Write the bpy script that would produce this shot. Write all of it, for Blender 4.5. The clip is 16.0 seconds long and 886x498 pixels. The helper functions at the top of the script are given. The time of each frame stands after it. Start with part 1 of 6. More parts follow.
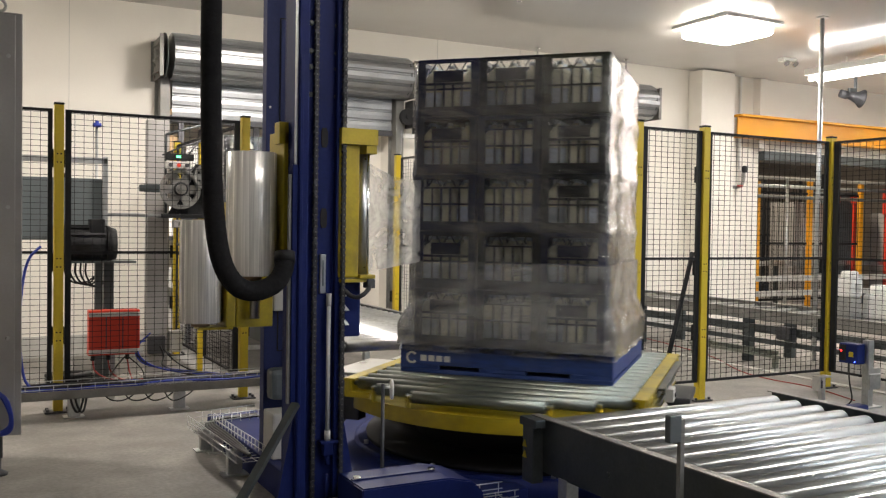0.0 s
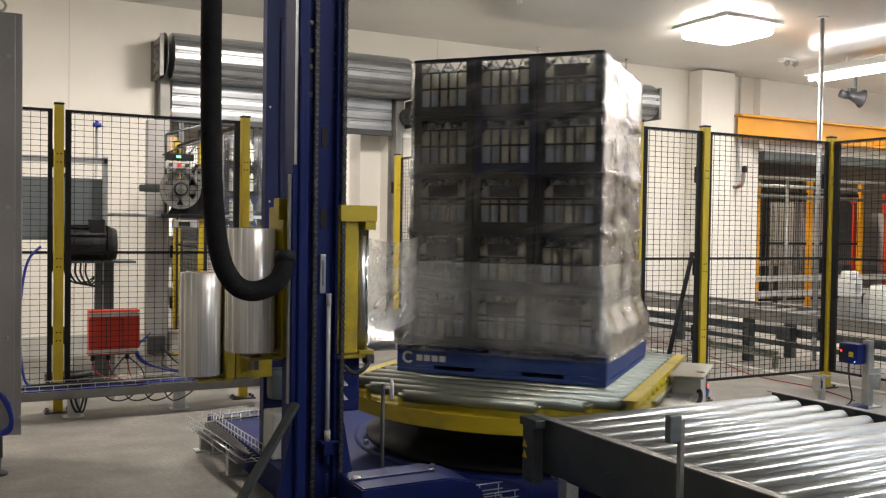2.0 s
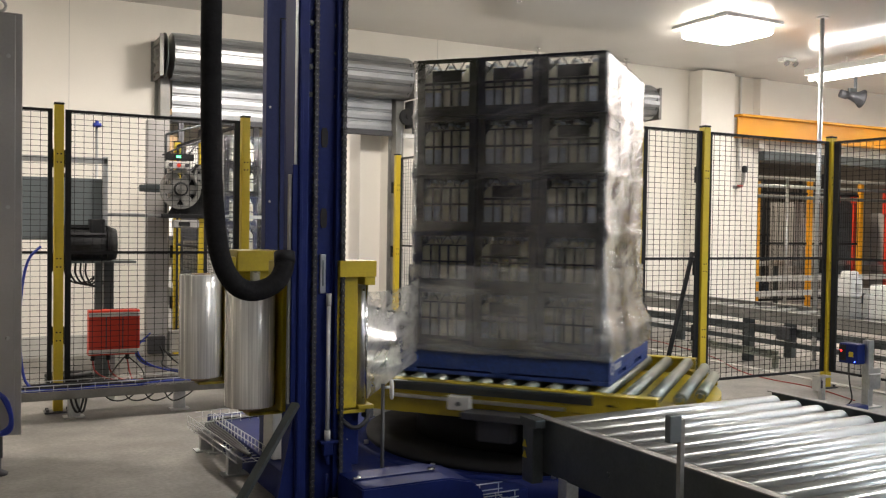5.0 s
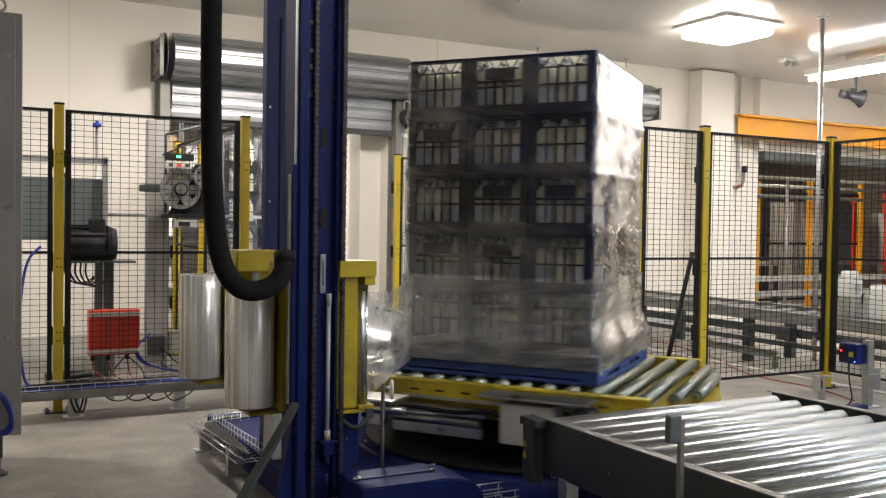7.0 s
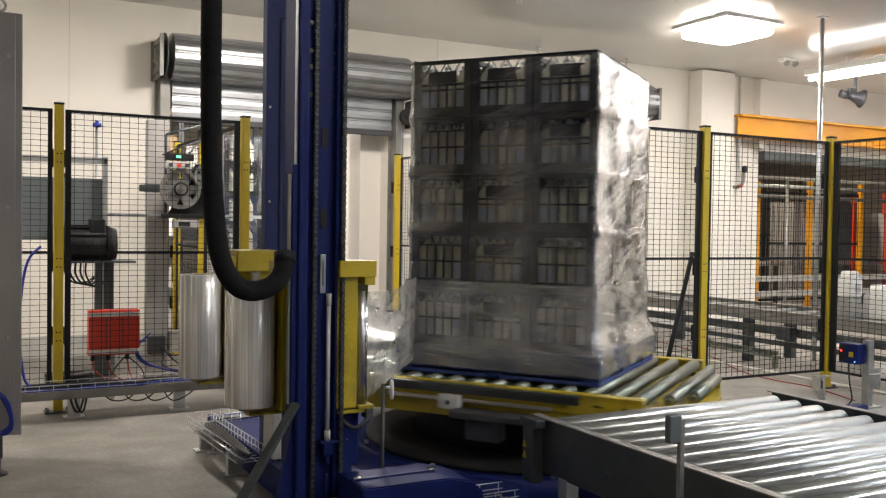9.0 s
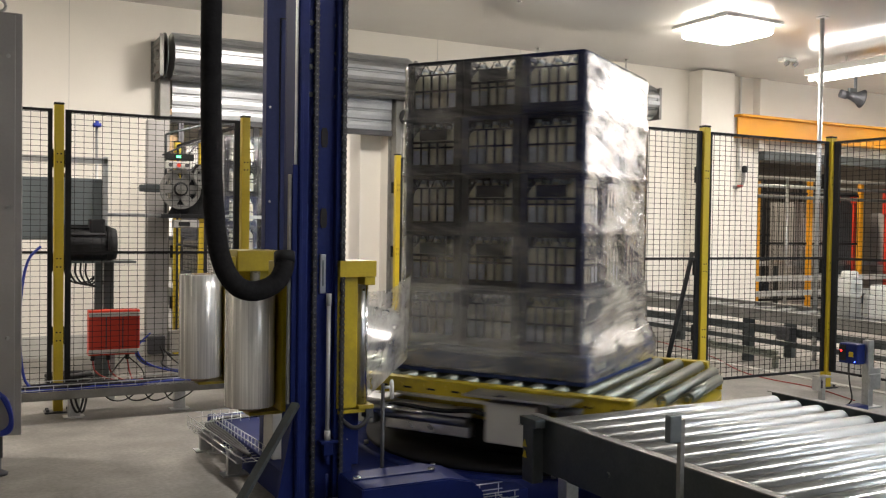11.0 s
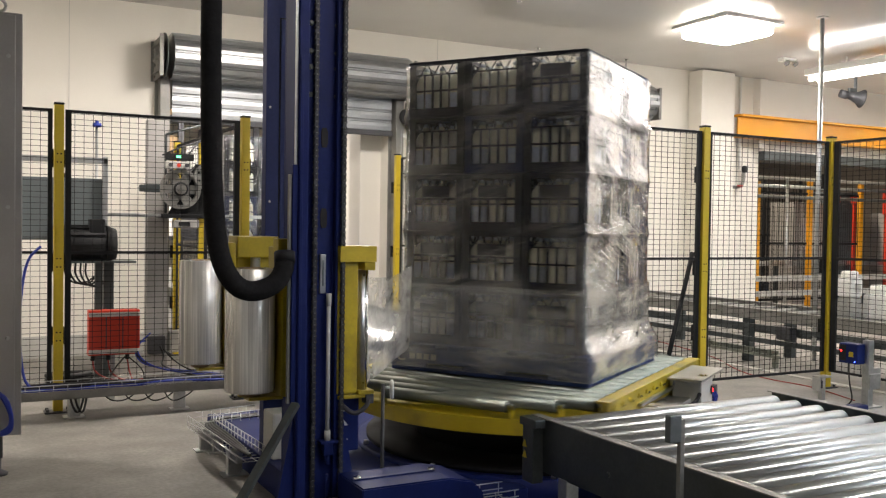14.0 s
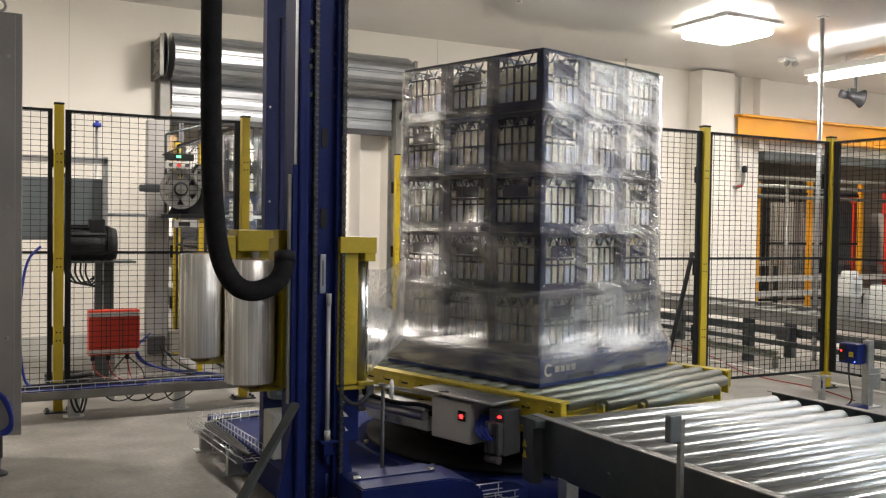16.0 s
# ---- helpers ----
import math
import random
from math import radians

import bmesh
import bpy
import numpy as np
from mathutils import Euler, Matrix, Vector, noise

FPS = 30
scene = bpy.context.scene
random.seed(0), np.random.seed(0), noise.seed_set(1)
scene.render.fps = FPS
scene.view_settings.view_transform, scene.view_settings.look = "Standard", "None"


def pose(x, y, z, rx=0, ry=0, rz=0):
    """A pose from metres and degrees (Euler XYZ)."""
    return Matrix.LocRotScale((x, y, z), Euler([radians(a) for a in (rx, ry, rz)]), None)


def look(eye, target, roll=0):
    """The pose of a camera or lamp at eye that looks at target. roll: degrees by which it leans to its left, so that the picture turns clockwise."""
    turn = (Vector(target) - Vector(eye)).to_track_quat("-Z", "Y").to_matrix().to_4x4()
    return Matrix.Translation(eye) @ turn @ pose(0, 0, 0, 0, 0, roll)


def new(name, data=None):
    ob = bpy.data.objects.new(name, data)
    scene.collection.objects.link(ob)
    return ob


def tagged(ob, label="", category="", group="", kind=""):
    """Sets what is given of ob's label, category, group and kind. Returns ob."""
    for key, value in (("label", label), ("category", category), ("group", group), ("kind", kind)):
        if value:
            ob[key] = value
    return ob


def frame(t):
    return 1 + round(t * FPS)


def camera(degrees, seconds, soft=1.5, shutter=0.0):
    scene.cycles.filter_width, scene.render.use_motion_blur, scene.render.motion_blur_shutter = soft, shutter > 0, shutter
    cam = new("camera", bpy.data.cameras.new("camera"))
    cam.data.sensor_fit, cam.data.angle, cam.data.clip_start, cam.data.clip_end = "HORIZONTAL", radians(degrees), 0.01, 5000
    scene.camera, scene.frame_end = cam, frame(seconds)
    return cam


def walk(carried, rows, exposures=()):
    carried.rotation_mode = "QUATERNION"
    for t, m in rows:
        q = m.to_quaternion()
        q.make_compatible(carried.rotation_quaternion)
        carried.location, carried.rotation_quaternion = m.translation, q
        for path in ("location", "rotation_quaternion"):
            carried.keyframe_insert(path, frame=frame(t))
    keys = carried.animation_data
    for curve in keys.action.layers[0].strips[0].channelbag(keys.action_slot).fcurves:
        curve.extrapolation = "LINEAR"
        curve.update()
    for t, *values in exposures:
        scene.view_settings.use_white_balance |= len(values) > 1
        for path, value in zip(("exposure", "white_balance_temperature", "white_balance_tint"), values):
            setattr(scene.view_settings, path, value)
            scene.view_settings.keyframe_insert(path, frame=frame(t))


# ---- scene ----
cam = camera(51.68, 16.0, soft=1.25, shutter=0.55)
EYE = Vector((0.0, 0.0, 1.38))
AIM = EYE + Vector((0.46933, 0.88268, -0.02444))
walk(cam, [(0.0, look(EYE, AIM, 0.858)), (16.0, look(EYE, AIM, 0.858))])

# ---- light ----
world = bpy.data.worlds.new("world")
scene.world = world
world.use_nodes = True
world.node_tree.nodes["Background"].inputs[0].default_value = (0.8, 0.85, 1.0, 1)
world.node_tree.nodes["Background"].inputs[1].default_value = 0.02
scene.view_settings.exposure = 0.60

CEIL = 3.67
WALL = 10.0
TT = Vector((2.98, 4.505, 0.58))      # turntable axis, at the height of the roller tops


def area_lamp(name, loc, sx, sy, power, colour):
    data = bpy.data.lights.new(name, "AREA")
    data.shape, data.size, data.size_y = "RECTANGLE", sx, sy
    data.energy, data.color = power, colour
    ob = new(name, data)
    ob.location = loc
    return ob


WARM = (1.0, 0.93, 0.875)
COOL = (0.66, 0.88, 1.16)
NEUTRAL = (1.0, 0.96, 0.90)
# the last two panels lie out of view, added to brighten left wall and load
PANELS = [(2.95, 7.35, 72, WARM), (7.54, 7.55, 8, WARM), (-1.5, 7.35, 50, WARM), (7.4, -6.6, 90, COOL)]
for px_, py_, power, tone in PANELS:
    area_lamp("panel_and_fill_light", (px_, py_, CEIL - 0.20), 0.55, 0.55, power, tone)
# only the first tube is in view; the others are added fill light
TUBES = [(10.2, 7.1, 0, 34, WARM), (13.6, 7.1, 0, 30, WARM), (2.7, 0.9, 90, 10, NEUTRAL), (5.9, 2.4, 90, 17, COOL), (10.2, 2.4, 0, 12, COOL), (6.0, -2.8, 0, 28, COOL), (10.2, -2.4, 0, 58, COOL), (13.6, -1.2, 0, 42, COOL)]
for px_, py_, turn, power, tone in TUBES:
    area_lamp("tube_and_fill_light", (px_, py_, CEIL - 0.30), 0.25, 3.0, power, tone).rotation_euler = (0, 0, radians(turn))
# unseen fill lamps without fixtures, added to brighten the rooms behind the two openings
area_lamp("store_fill", (3.0, 13.4, 3.3), 1.6, 0.3, 110, WARM)
area_lamp("hall_fill", (13.5, 13.0, 4.3), 3.4, 0.3, 190, (1.0, 0.86, 0.68))


# ---- materials ----
def mat(name, col, rough=0.5, metal=0.0, var=0.12, scale=6.0, bump=0.05, fine=80.0, rvar=0.1, stretch=(1, 1, 1), spec=0.5, dirt=None, dirt_amount=0.0, coat=0.0, random_tint=0.0):
    m = bpy.data.materials.new(name)
    m.use_nodes = True
    nt = m.node_tree
    n, l = nt.nodes, nt.links
    b = n["Principled BSDF"]
    b.inputs["Roughness"].default_value, b.inputs["Metallic"].default_value = rough, metal
    b.inputs["Specular IOR Level"].default_value = spec
    b.inputs["Coat Weight"].default_value = coat
    tc = n.new("ShaderNodeTexCoord")
    mp = n.new("ShaderNodeMapping")
    mp.inputs["Scale"].default_value = stretch
    l.new(tc.outputs["Object"], mp.inputs["Vector"])
    big = n.new("ShaderNodeTexNoise")
    big.inputs["Scale"].default_value, big.inputs["Detail"].default_value = scale, 6
    l.new(mp.outputs[0], big.inputs["Vector"])
    small = n.new("ShaderNodeTexNoise")
    small.inputs["Scale"].default_value, small.inputs["Detail"].default_value = fine, 4
    l.new(mp.outputs[0], small.inputs["Vector"])
    ramp = n.new("ShaderNodeMapRange")
    ramp.inputs[1].default_value, ramp.inputs[2].default_value = 0.3, 0.7
    ramp.inputs[3].default_value, ramp.inputs[4].default_value = 1 - var, 1 + var
    l.new(big.outputs["Fac"], ramp.inputs[0])
    ramp2 = n.new("ShaderNodeMapRange")
    ramp2.inputs[1].default_value, ramp2.inputs[2].default_value = 0.3, 0.7
    ramp2.inputs[3].default_value, ramp2.inputs[4].default_value = 1 - var * 0.5, 1 + var * 0.5
    l.new(small.outputs["Fac"], ramp2.inputs[0])
    mul = n.new("ShaderNodeMath")
    mul.operation = "MULTIPLY"
    l.new(ramp.outputs[0], mul.inputs[0])
    l.new(ramp2.outputs[0], mul.inputs[1])
    last = mul.outputs[0]
    if random_tint:
        info = n.new("ShaderNodeObjectInfo")
        rr = n.new("ShaderNodeMapRange")
        rr.inputs[3].default_value, rr.inputs[4].default_value = 1 - random_tint, 1 + random_tint
        l.new(info.outputs["Random"], rr.inputs[0])
        m2 = n.new("ShaderNodeMath")
        m2.operation = "MULTIPLY"
        l.new(last, m2.inputs[0])
        l.new(rr.outputs[0], m2.inputs[1])
        last = m2.outputs[0]
    sc = n.new("ShaderNodeVectorMath")
    sc.operation = "SCALE"
    sc.inputs[0].default_value = col
    l.new(last, sc.inputs["Scale"])
    out = sc.outputs[0]
    if dirt:
        dn = n.new("ShaderNodeTexNoise")
        dn.inputs["Scale"].default_value, dn.inputs["Detail"].default_value = scale * 0.6, 9
        dn.inputs["Roughness"].default_value = 0.65
        l.new(tc.outputs["Object"], dn.inputs["Vector"])
        dr = n.new("ShaderNodeMapRange")
        dr.inputs[1].default_value, dr.inputs[2].default_value = 0.5, 0.72
        dr.inputs[3].default_value, dr.inputs[4].default_value = 0.0, dirt_amount
        l.new(dn.outputs["Fac"], dr.inputs[0])
        mx = n.new("ShaderNodeMix")
        mx.data_type = "RGBA"
        l.new(dr.outputs[0], mx.inputs[0])
        l.new(out, mx.inputs[6])
        mx.inputs[7].default_value = (*dirt, 1)
        out = mx.outputs[2]
    l.new(out, b.inputs["Base Color"])
    rg = n.new("ShaderNodeMapRange")
    rg.inputs[3].default_value, rg.inputs[4].default_value = max(rough - rvar, 0.02), min(rough + rvar * 1.2, 1)
    l.new(big.outputs["Fac"], rg.inputs[0])
    l.new(rg.outputs[0], b.inputs["Roughness"])
    if bump:
        bp = n.new("ShaderNodeBump")
        bp.inputs["Strength"].default_value, bp.inputs["Distance"].default_value = bump, 0.01
        l.new(small.outputs["Fac"], bp.inputs["Height"])
        l.new(bp.outputs[0], b.inputs["Normal"])
    return m


def glow(name, col, strength):
    m = bpy.data.materials.new(name)
    m.use_nodes = True
    b = m.node_tree.nodes["Principled BSDF"]
    b.inputs["Base Color"].default_value = (*col, 1)
    b.inputs["Emission Color"].default_value = (*col, 1)
    b.inputs["Emission Strength"].default_value = strength
    return m


def film_mat(name, haze, gloss, streak_scale, tilt, rough=0.14, bump=0.6, dense=0.0):
    """Clear stretch film: mostly see-through, glossy, with milky streaks along its pull."""
    m = bpy.data.materials.new(name)
    m.use_nodes = True
    nt = m.node_tree
    n, l = nt.nodes, nt.links
    out = n["Material Output"]
    p = n["Principled BSDF"]
    tc = n.new("ShaderNodeTexCoord")
    sep = n.new("ShaderNodeSeparateXYZ")
    l.new(tc.outputs["Object"], sep.inputs[0])
    # distance round the load and height, tilted as the film was wound
    add = n.new("ShaderNodeMath")
    add.operation = "SUBTRACT"
    l.new(sep.outputs[0], add.inputs[0])
    l.new(sep.outputs[1], add.inputs[1])
    tl = n.new("ShaderNodeMath")
    tl.operation = "MULTIPLY_ADD"
    l.new(add.outputs[0], tl.inputs[0])
    tl.inputs[1].default_value = tilt
    l.new(sep.outputs[2], tl.inputs[2])
    cmb = n.new("ShaderNodeCombineXYZ")
    l.new(sep.outputs[0], cmb.inputs[0])
    l.new(sep.outputs[1], cmb.inputs[1])
    l.new(tl.outputs[0], cmb.inputs[2])
    mp = n.new("ShaderNodeMapping")
    mp.inputs["Scale"].default_value = (3.2, 3.2, streak_scale)
    l.new(cmb.outputs[0], mp.inputs["Vector"])
    a = n.new("ShaderNodeTexNoise")
    a.inputs["Scale"].default_value, a.inputs["Detail"].default_value, a.inputs["Roughness"].default_value = 1.0, 7, 0.62
    a.inputs["Distortion"].default_value = 0.5
    l.new(mp.outputs[0], a.inputs["Vector"])
    mpf = n.new("ShaderNodeMapping")
    mpf.inputs["Scale"].default_value = (2.6, 2.6, streak_scale * 3.5)
    l.new(cmb.outputs[0], mpf.inputs["Vector"])
    fine = n.new("ShaderNodeTexNoise")
    fine.inputs["Scale"].default_value, fine.inputs["Detail"].default_value, fine.inputs["Roughness"].default_value = 1.0, 5, 0.7
    fine.inputs["Distortion"].default_value = 0.8
    l.new(mpf.outputs[0], fine.inputs["Vector"])
    shift = n.new("ShaderNodeMath")
    shift.operation = "MULTIPLY_ADD"
    l.new(fine.outputs["Fac"], shift.inputs[0])
    shift.inputs[1].default_value = 0.10
    l.new(a.outputs["Fac"], shift.inputs[2])
    big = n.new("ShaderNodeTexNoise")
    big.inputs["Scale"].default_value, big.inputs["Detail"].default_value = 3.2, 5
    l.new(tc.outputs["Object"], big.inputs["Vector"])
    # sparse milky streaks, in bundles
    r = n.new("ShaderNodeMapRange")
    r.inputs[1].default_value, r.inputs[2].default_value = 0.48, 0.70
    r.inputs[3].default_value, r.inputs[4].default_value = 0.0, 1.0
    l.new(fine.outputs["Fac"], r.inputs[0])
    r2 = n.new("ShaderNodeMapRange")
    r2.inputs[1].default_value, r2.inputs[2].default_value = 0.46, 0.66
    r2.inputs[3].default_value, r2.inputs[4].default_value = haze * 0.08, haze * 6.0
    l.new(big.outputs["Fac"], r2.inputs[0])
    r3 = n.new("ShaderNodeMapRange")
    r3.inputs[1].default_value, r3.inputs[2].default_value = 0.35, 0.7
    r3.inputs[3].default_value, r3.inputs[4].default_value = dense * 0.4, dense * 1.6 + haze * 0.3
    l.new(a.outputs["Fac"], r3.inputs[0])
    mm = n.new("ShaderNodeMath")
    mm.operation = "MULTIPLY_ADD"
    mm.use_clamp = True
    l.new(r.outputs[0], mm.inputs[0])
    l.new(r2.outputs[0], mm.inputs[1])
    l.new(r3.outputs[0], mm.inputs[2])
    bp = n.new("ShaderNodeBump")
    bp.inputs["Strength"].default_value, bp.inputs["Distance"].default_value = bump, 0.02
    l.new(shift.outputs[0], bp.inputs["Height"])
    p.inputs["Base Color"].default_value = (0.80, 0.80, 0.79, 1)
    p.inputs["Roughness"].default_value = 0.5
    l.new(bp.outputs[0], p.inputs["Normal"])
    tr = n.new("ShaderNodeBsdfTransparent")
    tr.inputs[0].default_value = (0.98, 0.98, 0.98, 1)
    gl = n.new("ShaderNodeBsdfGlossy")
    gl.inputs["Roughness"].default_value = rough
    gl.inputs["Color"].default_value = (1, 1, 1, 1)
    l.new(bp.outputs[0], gl.inputs["Normal"])
    gr = n.new("ShaderNodeMapRange")
    gr.inputs[1].default_value, gr.inputs[2].default_value = 0.38, 0.62
    gr.inputs[3].default_value, gr.inputs[4].default_value = rough, rough + 0.13
    l.new(big.outputs["Fac"], gr.inputs[0])
    l.new(gr.outputs[0], gl.inputs["Roughness"])
    fr = n.new("ShaderNodeFresnel")
    fr.inputs["IOR"].default_value = 1.42
    l.new(bp.outputs[0], fr.inputs["Normal"])
    gm = n.new("ShaderNodeMath")
    gm.operation = "MULTIPLY"
    gm.use_clamp = True
    l.new(fr.outputs[0], gm.inputs[0])
    # the number of layers, and so the gloss, changes from patch to patch
    lay = n.new("ShaderNodeMapRange")
    lay.inputs[1].default_value, lay.inputs[2].default_value = 0.45, 0.57
    lay.inputs[3].default_value, lay.inputs[4].default_value = gloss * 0.42, gloss * 2.1
    mixn = n.new("ShaderNodeMath")
    mixn.operation = "MULTIPLY_ADD"
    mixn.inputs[1].default_value = 0.55
    pull = n.new("ShaderNodeMath")
    pull.operation = "MULTIPLY"
    pull.inputs[1].default_value = 0.45
    l.new(a.outputs["Fac"], pull.inputs[0])
    l.new(big.outputs["Fac"], mixn.inputs[0])
    l.new(pull.outputs[0], mixn.inputs[2])
    l.new(mixn.outputs[0], lay.inputs[0])
    l.new(lay.outputs[0], gm.inputs[1])
    tl2 = n.new("ShaderNodeBsdfTranslucent")
    tl2.inputs[0].default_value = (0.8, 0.8, 0.8, 1)
    mil = n.new("ShaderNodeMixShader")
    mil.inputs[0].default_value = 0.35
    l.new(p.outputs[0], mil.inputs[1])
    l.new(tl2.outputs[0], mil.inputs[2])
    s1 = n.new("ShaderNodeMixShader")
    l.new(mm.outputs[0], s1.inputs[0])
    l.new(tr.outputs[0], s1.inputs[1])
    l.new(mil.outputs[0], s1.inputs[2])
    s2 = n.new("ShaderNodeMixShader")
    l.new(gm.outputs[0], s2.inputs[0])
    l.new(s1.outputs[0], s2.inputs[1])
    l.new(gl.outputs[0], s2.inputs[2])
    l.new(s2.outputs[0], out.inputs["Surface"])
    return m


M_WALL = mat("white_panel_wall", (0.80, 0.76, 0.69), 0.4, var=0.03, scale=1.2, bump=0.02, dirt=(0.6, 0.55, 0.47), dirt_amount=0.25)
M_DARKW = mat("dim_unseen_wall", (0.045, 0.047, 0.05), 0.5, var=0.08, scale=2, bump=0.02)
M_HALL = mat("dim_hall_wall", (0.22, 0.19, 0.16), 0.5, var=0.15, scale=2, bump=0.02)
M_CEIL = mat("ceiling_panel", (0.76, 0.745, 0.71), 0.12, var=0.03, scale=1.0, bump=0.01)
M_FLOOR = mat("concrete_floor", (0.205, 0.192, 0.175), 0.5, var=0.36, scale=3.2, bump=0.12, fine=40, dirt=(0.13, 0.115, 0.10), dirt_amount=0.75)
M_BLUE = mat("blue_machine_paint", (0.008, 0.016, 0.098), 0.5, var=0.14, scale=3, bump=0.03, spec=0.14, dirt=(0.02, 0.025, 0.06), dirt_amount=0.5)
M_NAVY = mat("dark_blue_paint", (0.020, 0.029, 0.105), 0.5, var=0.12, scale=3, bump=0.03, spec=0.2)
M_YEL = mat("yellow_paint", (0.43, 0.325, 0.012), 0.4, var=0.1, scale=5, bump=0.03, dirt=(0.12, 0.09, 0.03), dirt_amount=0.75)
M_YELF = mat("fence_yellow_paint", (0.56, 0.41, 0.02), 0.45, var=0.08, scale=4, bump=0.02)
M_BLACK = mat("black_powder_coat", (0.012, 0.012, 0.013), 0.6, spec=0.25, var=0.2, scale=8, bump=0.02)
M_RUB = mat("black_rubber", (0.012, 0.0115, 0.0125), 0.8, var=0.25, scale=20, bump=0.15, spec=0.1)
M_GALV = mat("galvanised_steel", (0.55, 0.56, 0.56), 0.34, 0.9, var=0.14, scale=14, bump=0.03, dirt=(0.25, 0.24, 0.22), dirt_amount=0.4)
M_ROLL = mat("zinc_roller", (0.50, 0.52, 0.525), 0.30, 0.95, rvar=0.02, var=0.05, scale=5, bump=0.0, stretch=(1, 6, 6), random_tint=0.08)
# drawn zinc tube: the gloss is spread along the roller
mb_ = M_ROLL.node_tree.nodes["Principled BSDF"]
tn_ = M_ROLL.node_tree.nodes.new("ShaderNodeTangent")
tn_.direction_type, tn_.axis = "RADIAL", "X"
M_ROLL.node_tree.links.new(tn_.outputs[0], mb_.inputs["Tangent"])
mb_.inputs["Anisotropic"].default_value = 0.8
mb_.inputs["Anisotropic Rotation"].default_value = 0.25
M_CREAM = mat("worn_roller", (0.215, 0.235, 0.205), 0.38, 0.85, var=0.15, scale=9, bump=0.04, dirt=(0.3, 0.27, 0.2), dirt_amount=0.5, random_tint=0.1)
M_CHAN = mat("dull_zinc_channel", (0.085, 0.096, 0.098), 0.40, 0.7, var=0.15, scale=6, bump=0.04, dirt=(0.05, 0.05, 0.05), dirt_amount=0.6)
M_GALVD = mat("weathered_zinc", (0.24, 0.235, 0.22), 0.5, 0.6, var=0.15, scale=8, bump=0.05, dirt=(0.1, 0.09, 0.08), dirt_amount=0.5)
M_STEEL = mat("bare_steel", (0.5, 0.5, 0.49), 0.3, 1.0, var=0.12, scale=10, bump=0.02)
M_CHROME = mat("polished_steel", (0.75, 0.75, 0.74), 0.12, 1.0, var=0.04, scale=10, bump=0.0)
M_DARK = mat("dark_steel", (0.06, 0.06, 0.065), 0.5, 0.4, var=0.2, scale=7, bump=0.05)
M_SHUT = mat("shutter_aluminium", (0.40, 0.41, 0.42), 0.42, 0.85, var=0.10, scale=5, bump=0.02)
M_GREY = mat("grey_enamel", (0.36, 0.345, 0.33), 0.42, var=0.06, scale=3, bump=0.02)
M_LGREY = mat("light_grey_plastic", (0.5, 0.49, 0.46), 0.5, var=0.06, scale=5, bump=0.02)
M_MGREY = mat("slate_grey_paint", (0.10, 0.115, 0.12), 0.5, var=0.08, scale=4, bump=0.02)
M_RED = mat("red_enclosure_paint", (0.55, 0.035, 0.012), 0.42, var=0.08, scale=5, bump=0.02)
M_ORANGE = mat("orange_paint", (0.82, 0.37, 0.012), 0.42, var=0.06, scale=2, bump=0.02)
M_WHITE = mat("white_plastic", (0.78, 0.77, 0.74), 0.4, var=0.04, scale=6, bump=0.02)
M_PALLET = mat("blue_pallet_paint", (0.014, 0.040, 0.175), 0.6, var=0.25, scale=9, bump=0.2, stretch=(1, 6, 6), dirt=(0.06, 0.09, 0.2), dirt_amount=0.6)
M_CRATE = mat("crate_plastic", (0.008, 0.009, 0.015), 0.45, var=0.2, scale=12, bump=0.05, spec=0.25, random_tint=0.25)
M_CRATEG = mat("olive_crate_plastic", (0.020, 0.022, 0.012), 0.45, var=0.2, scale=12, bump=0.05, spec=0.25, random_tint=0.25)
M_CRATEB = mat("blue_crate_plastic", (0.008, 0.013, 0.058), 0.45, var=0.2, scale=12, bump=0.05, spec=0.25, random_tint=0.25)
M_MILK = mat("milk_bottle_plastic", (0.88, 0.86, 0.72), 0.4, var=0.06, scale=14, bump=0.02, random_tint=0.06)
M_LABEL = mat("bottle_label_blue", (0.66, 0.72, 0.84), 0.45, var=0.12, scale=20, bump=0.0, random_tint=0.3)
M_CAP = mat("bottle_cap", (0.55, 0.6, 0.66), 0.45, var=0.1, scale=20, bump=0.0, random_tint=0.3)
M_FROLL = mat("wound_film", (0.84, 0.815, 0.77), 0.24, 0.3, var=0.3, scale=5, bump=0.05, stretch=(9, 9, 0.15), fine=20, coat=0.4)
M_CARD = mat("cardboard_core", (0.3, 0.2, 0.11), 0.8, var=0.1)
M_BCABLE = mat("blue_cable", (0.01, 0.03, 0.3), 0.45, var=0.05)
M_RCABLE = mat("red_cable", (0.30, 0.03, 0.025), 0.45, var=0.05)
M_KCABLE = mat("black_cable", (0.01, 0.01, 0.01), 0.5, var=0.05)
M_LIGHT = glow("lit_diffuser", (1.0, 0.92, 0.81), 26.0)
M_TUBE = glow("lit_tube", (1.0, 0.95, 0.91), 15.0)
M_LEDR = glow("red_indicator", (1.0, 0.02, 0.02), 4.0)
M_LEDB = glow("blue_indicator", (0.05, 0.1, 1.0), 8.0)
M_LEDG = glow("green_indicator", (0.1, 1.0, 0.3), 3.0)
M_FILM = film_mat("stretch_film", 0.042, 3.3, 44, -0.3, rough=0.06, bump=0.5)
M_FILM2 = film_mat("stretch_film_layers", 0.07, 3.0, 26, 0.12, rough=0.12, bump=0.3, dense=0.17)
M_WEB = film_mat("stretch_film_web", 0.02, 0.2, 10, 0.0, rough=0.3, bump=0.0, dense=0.34)


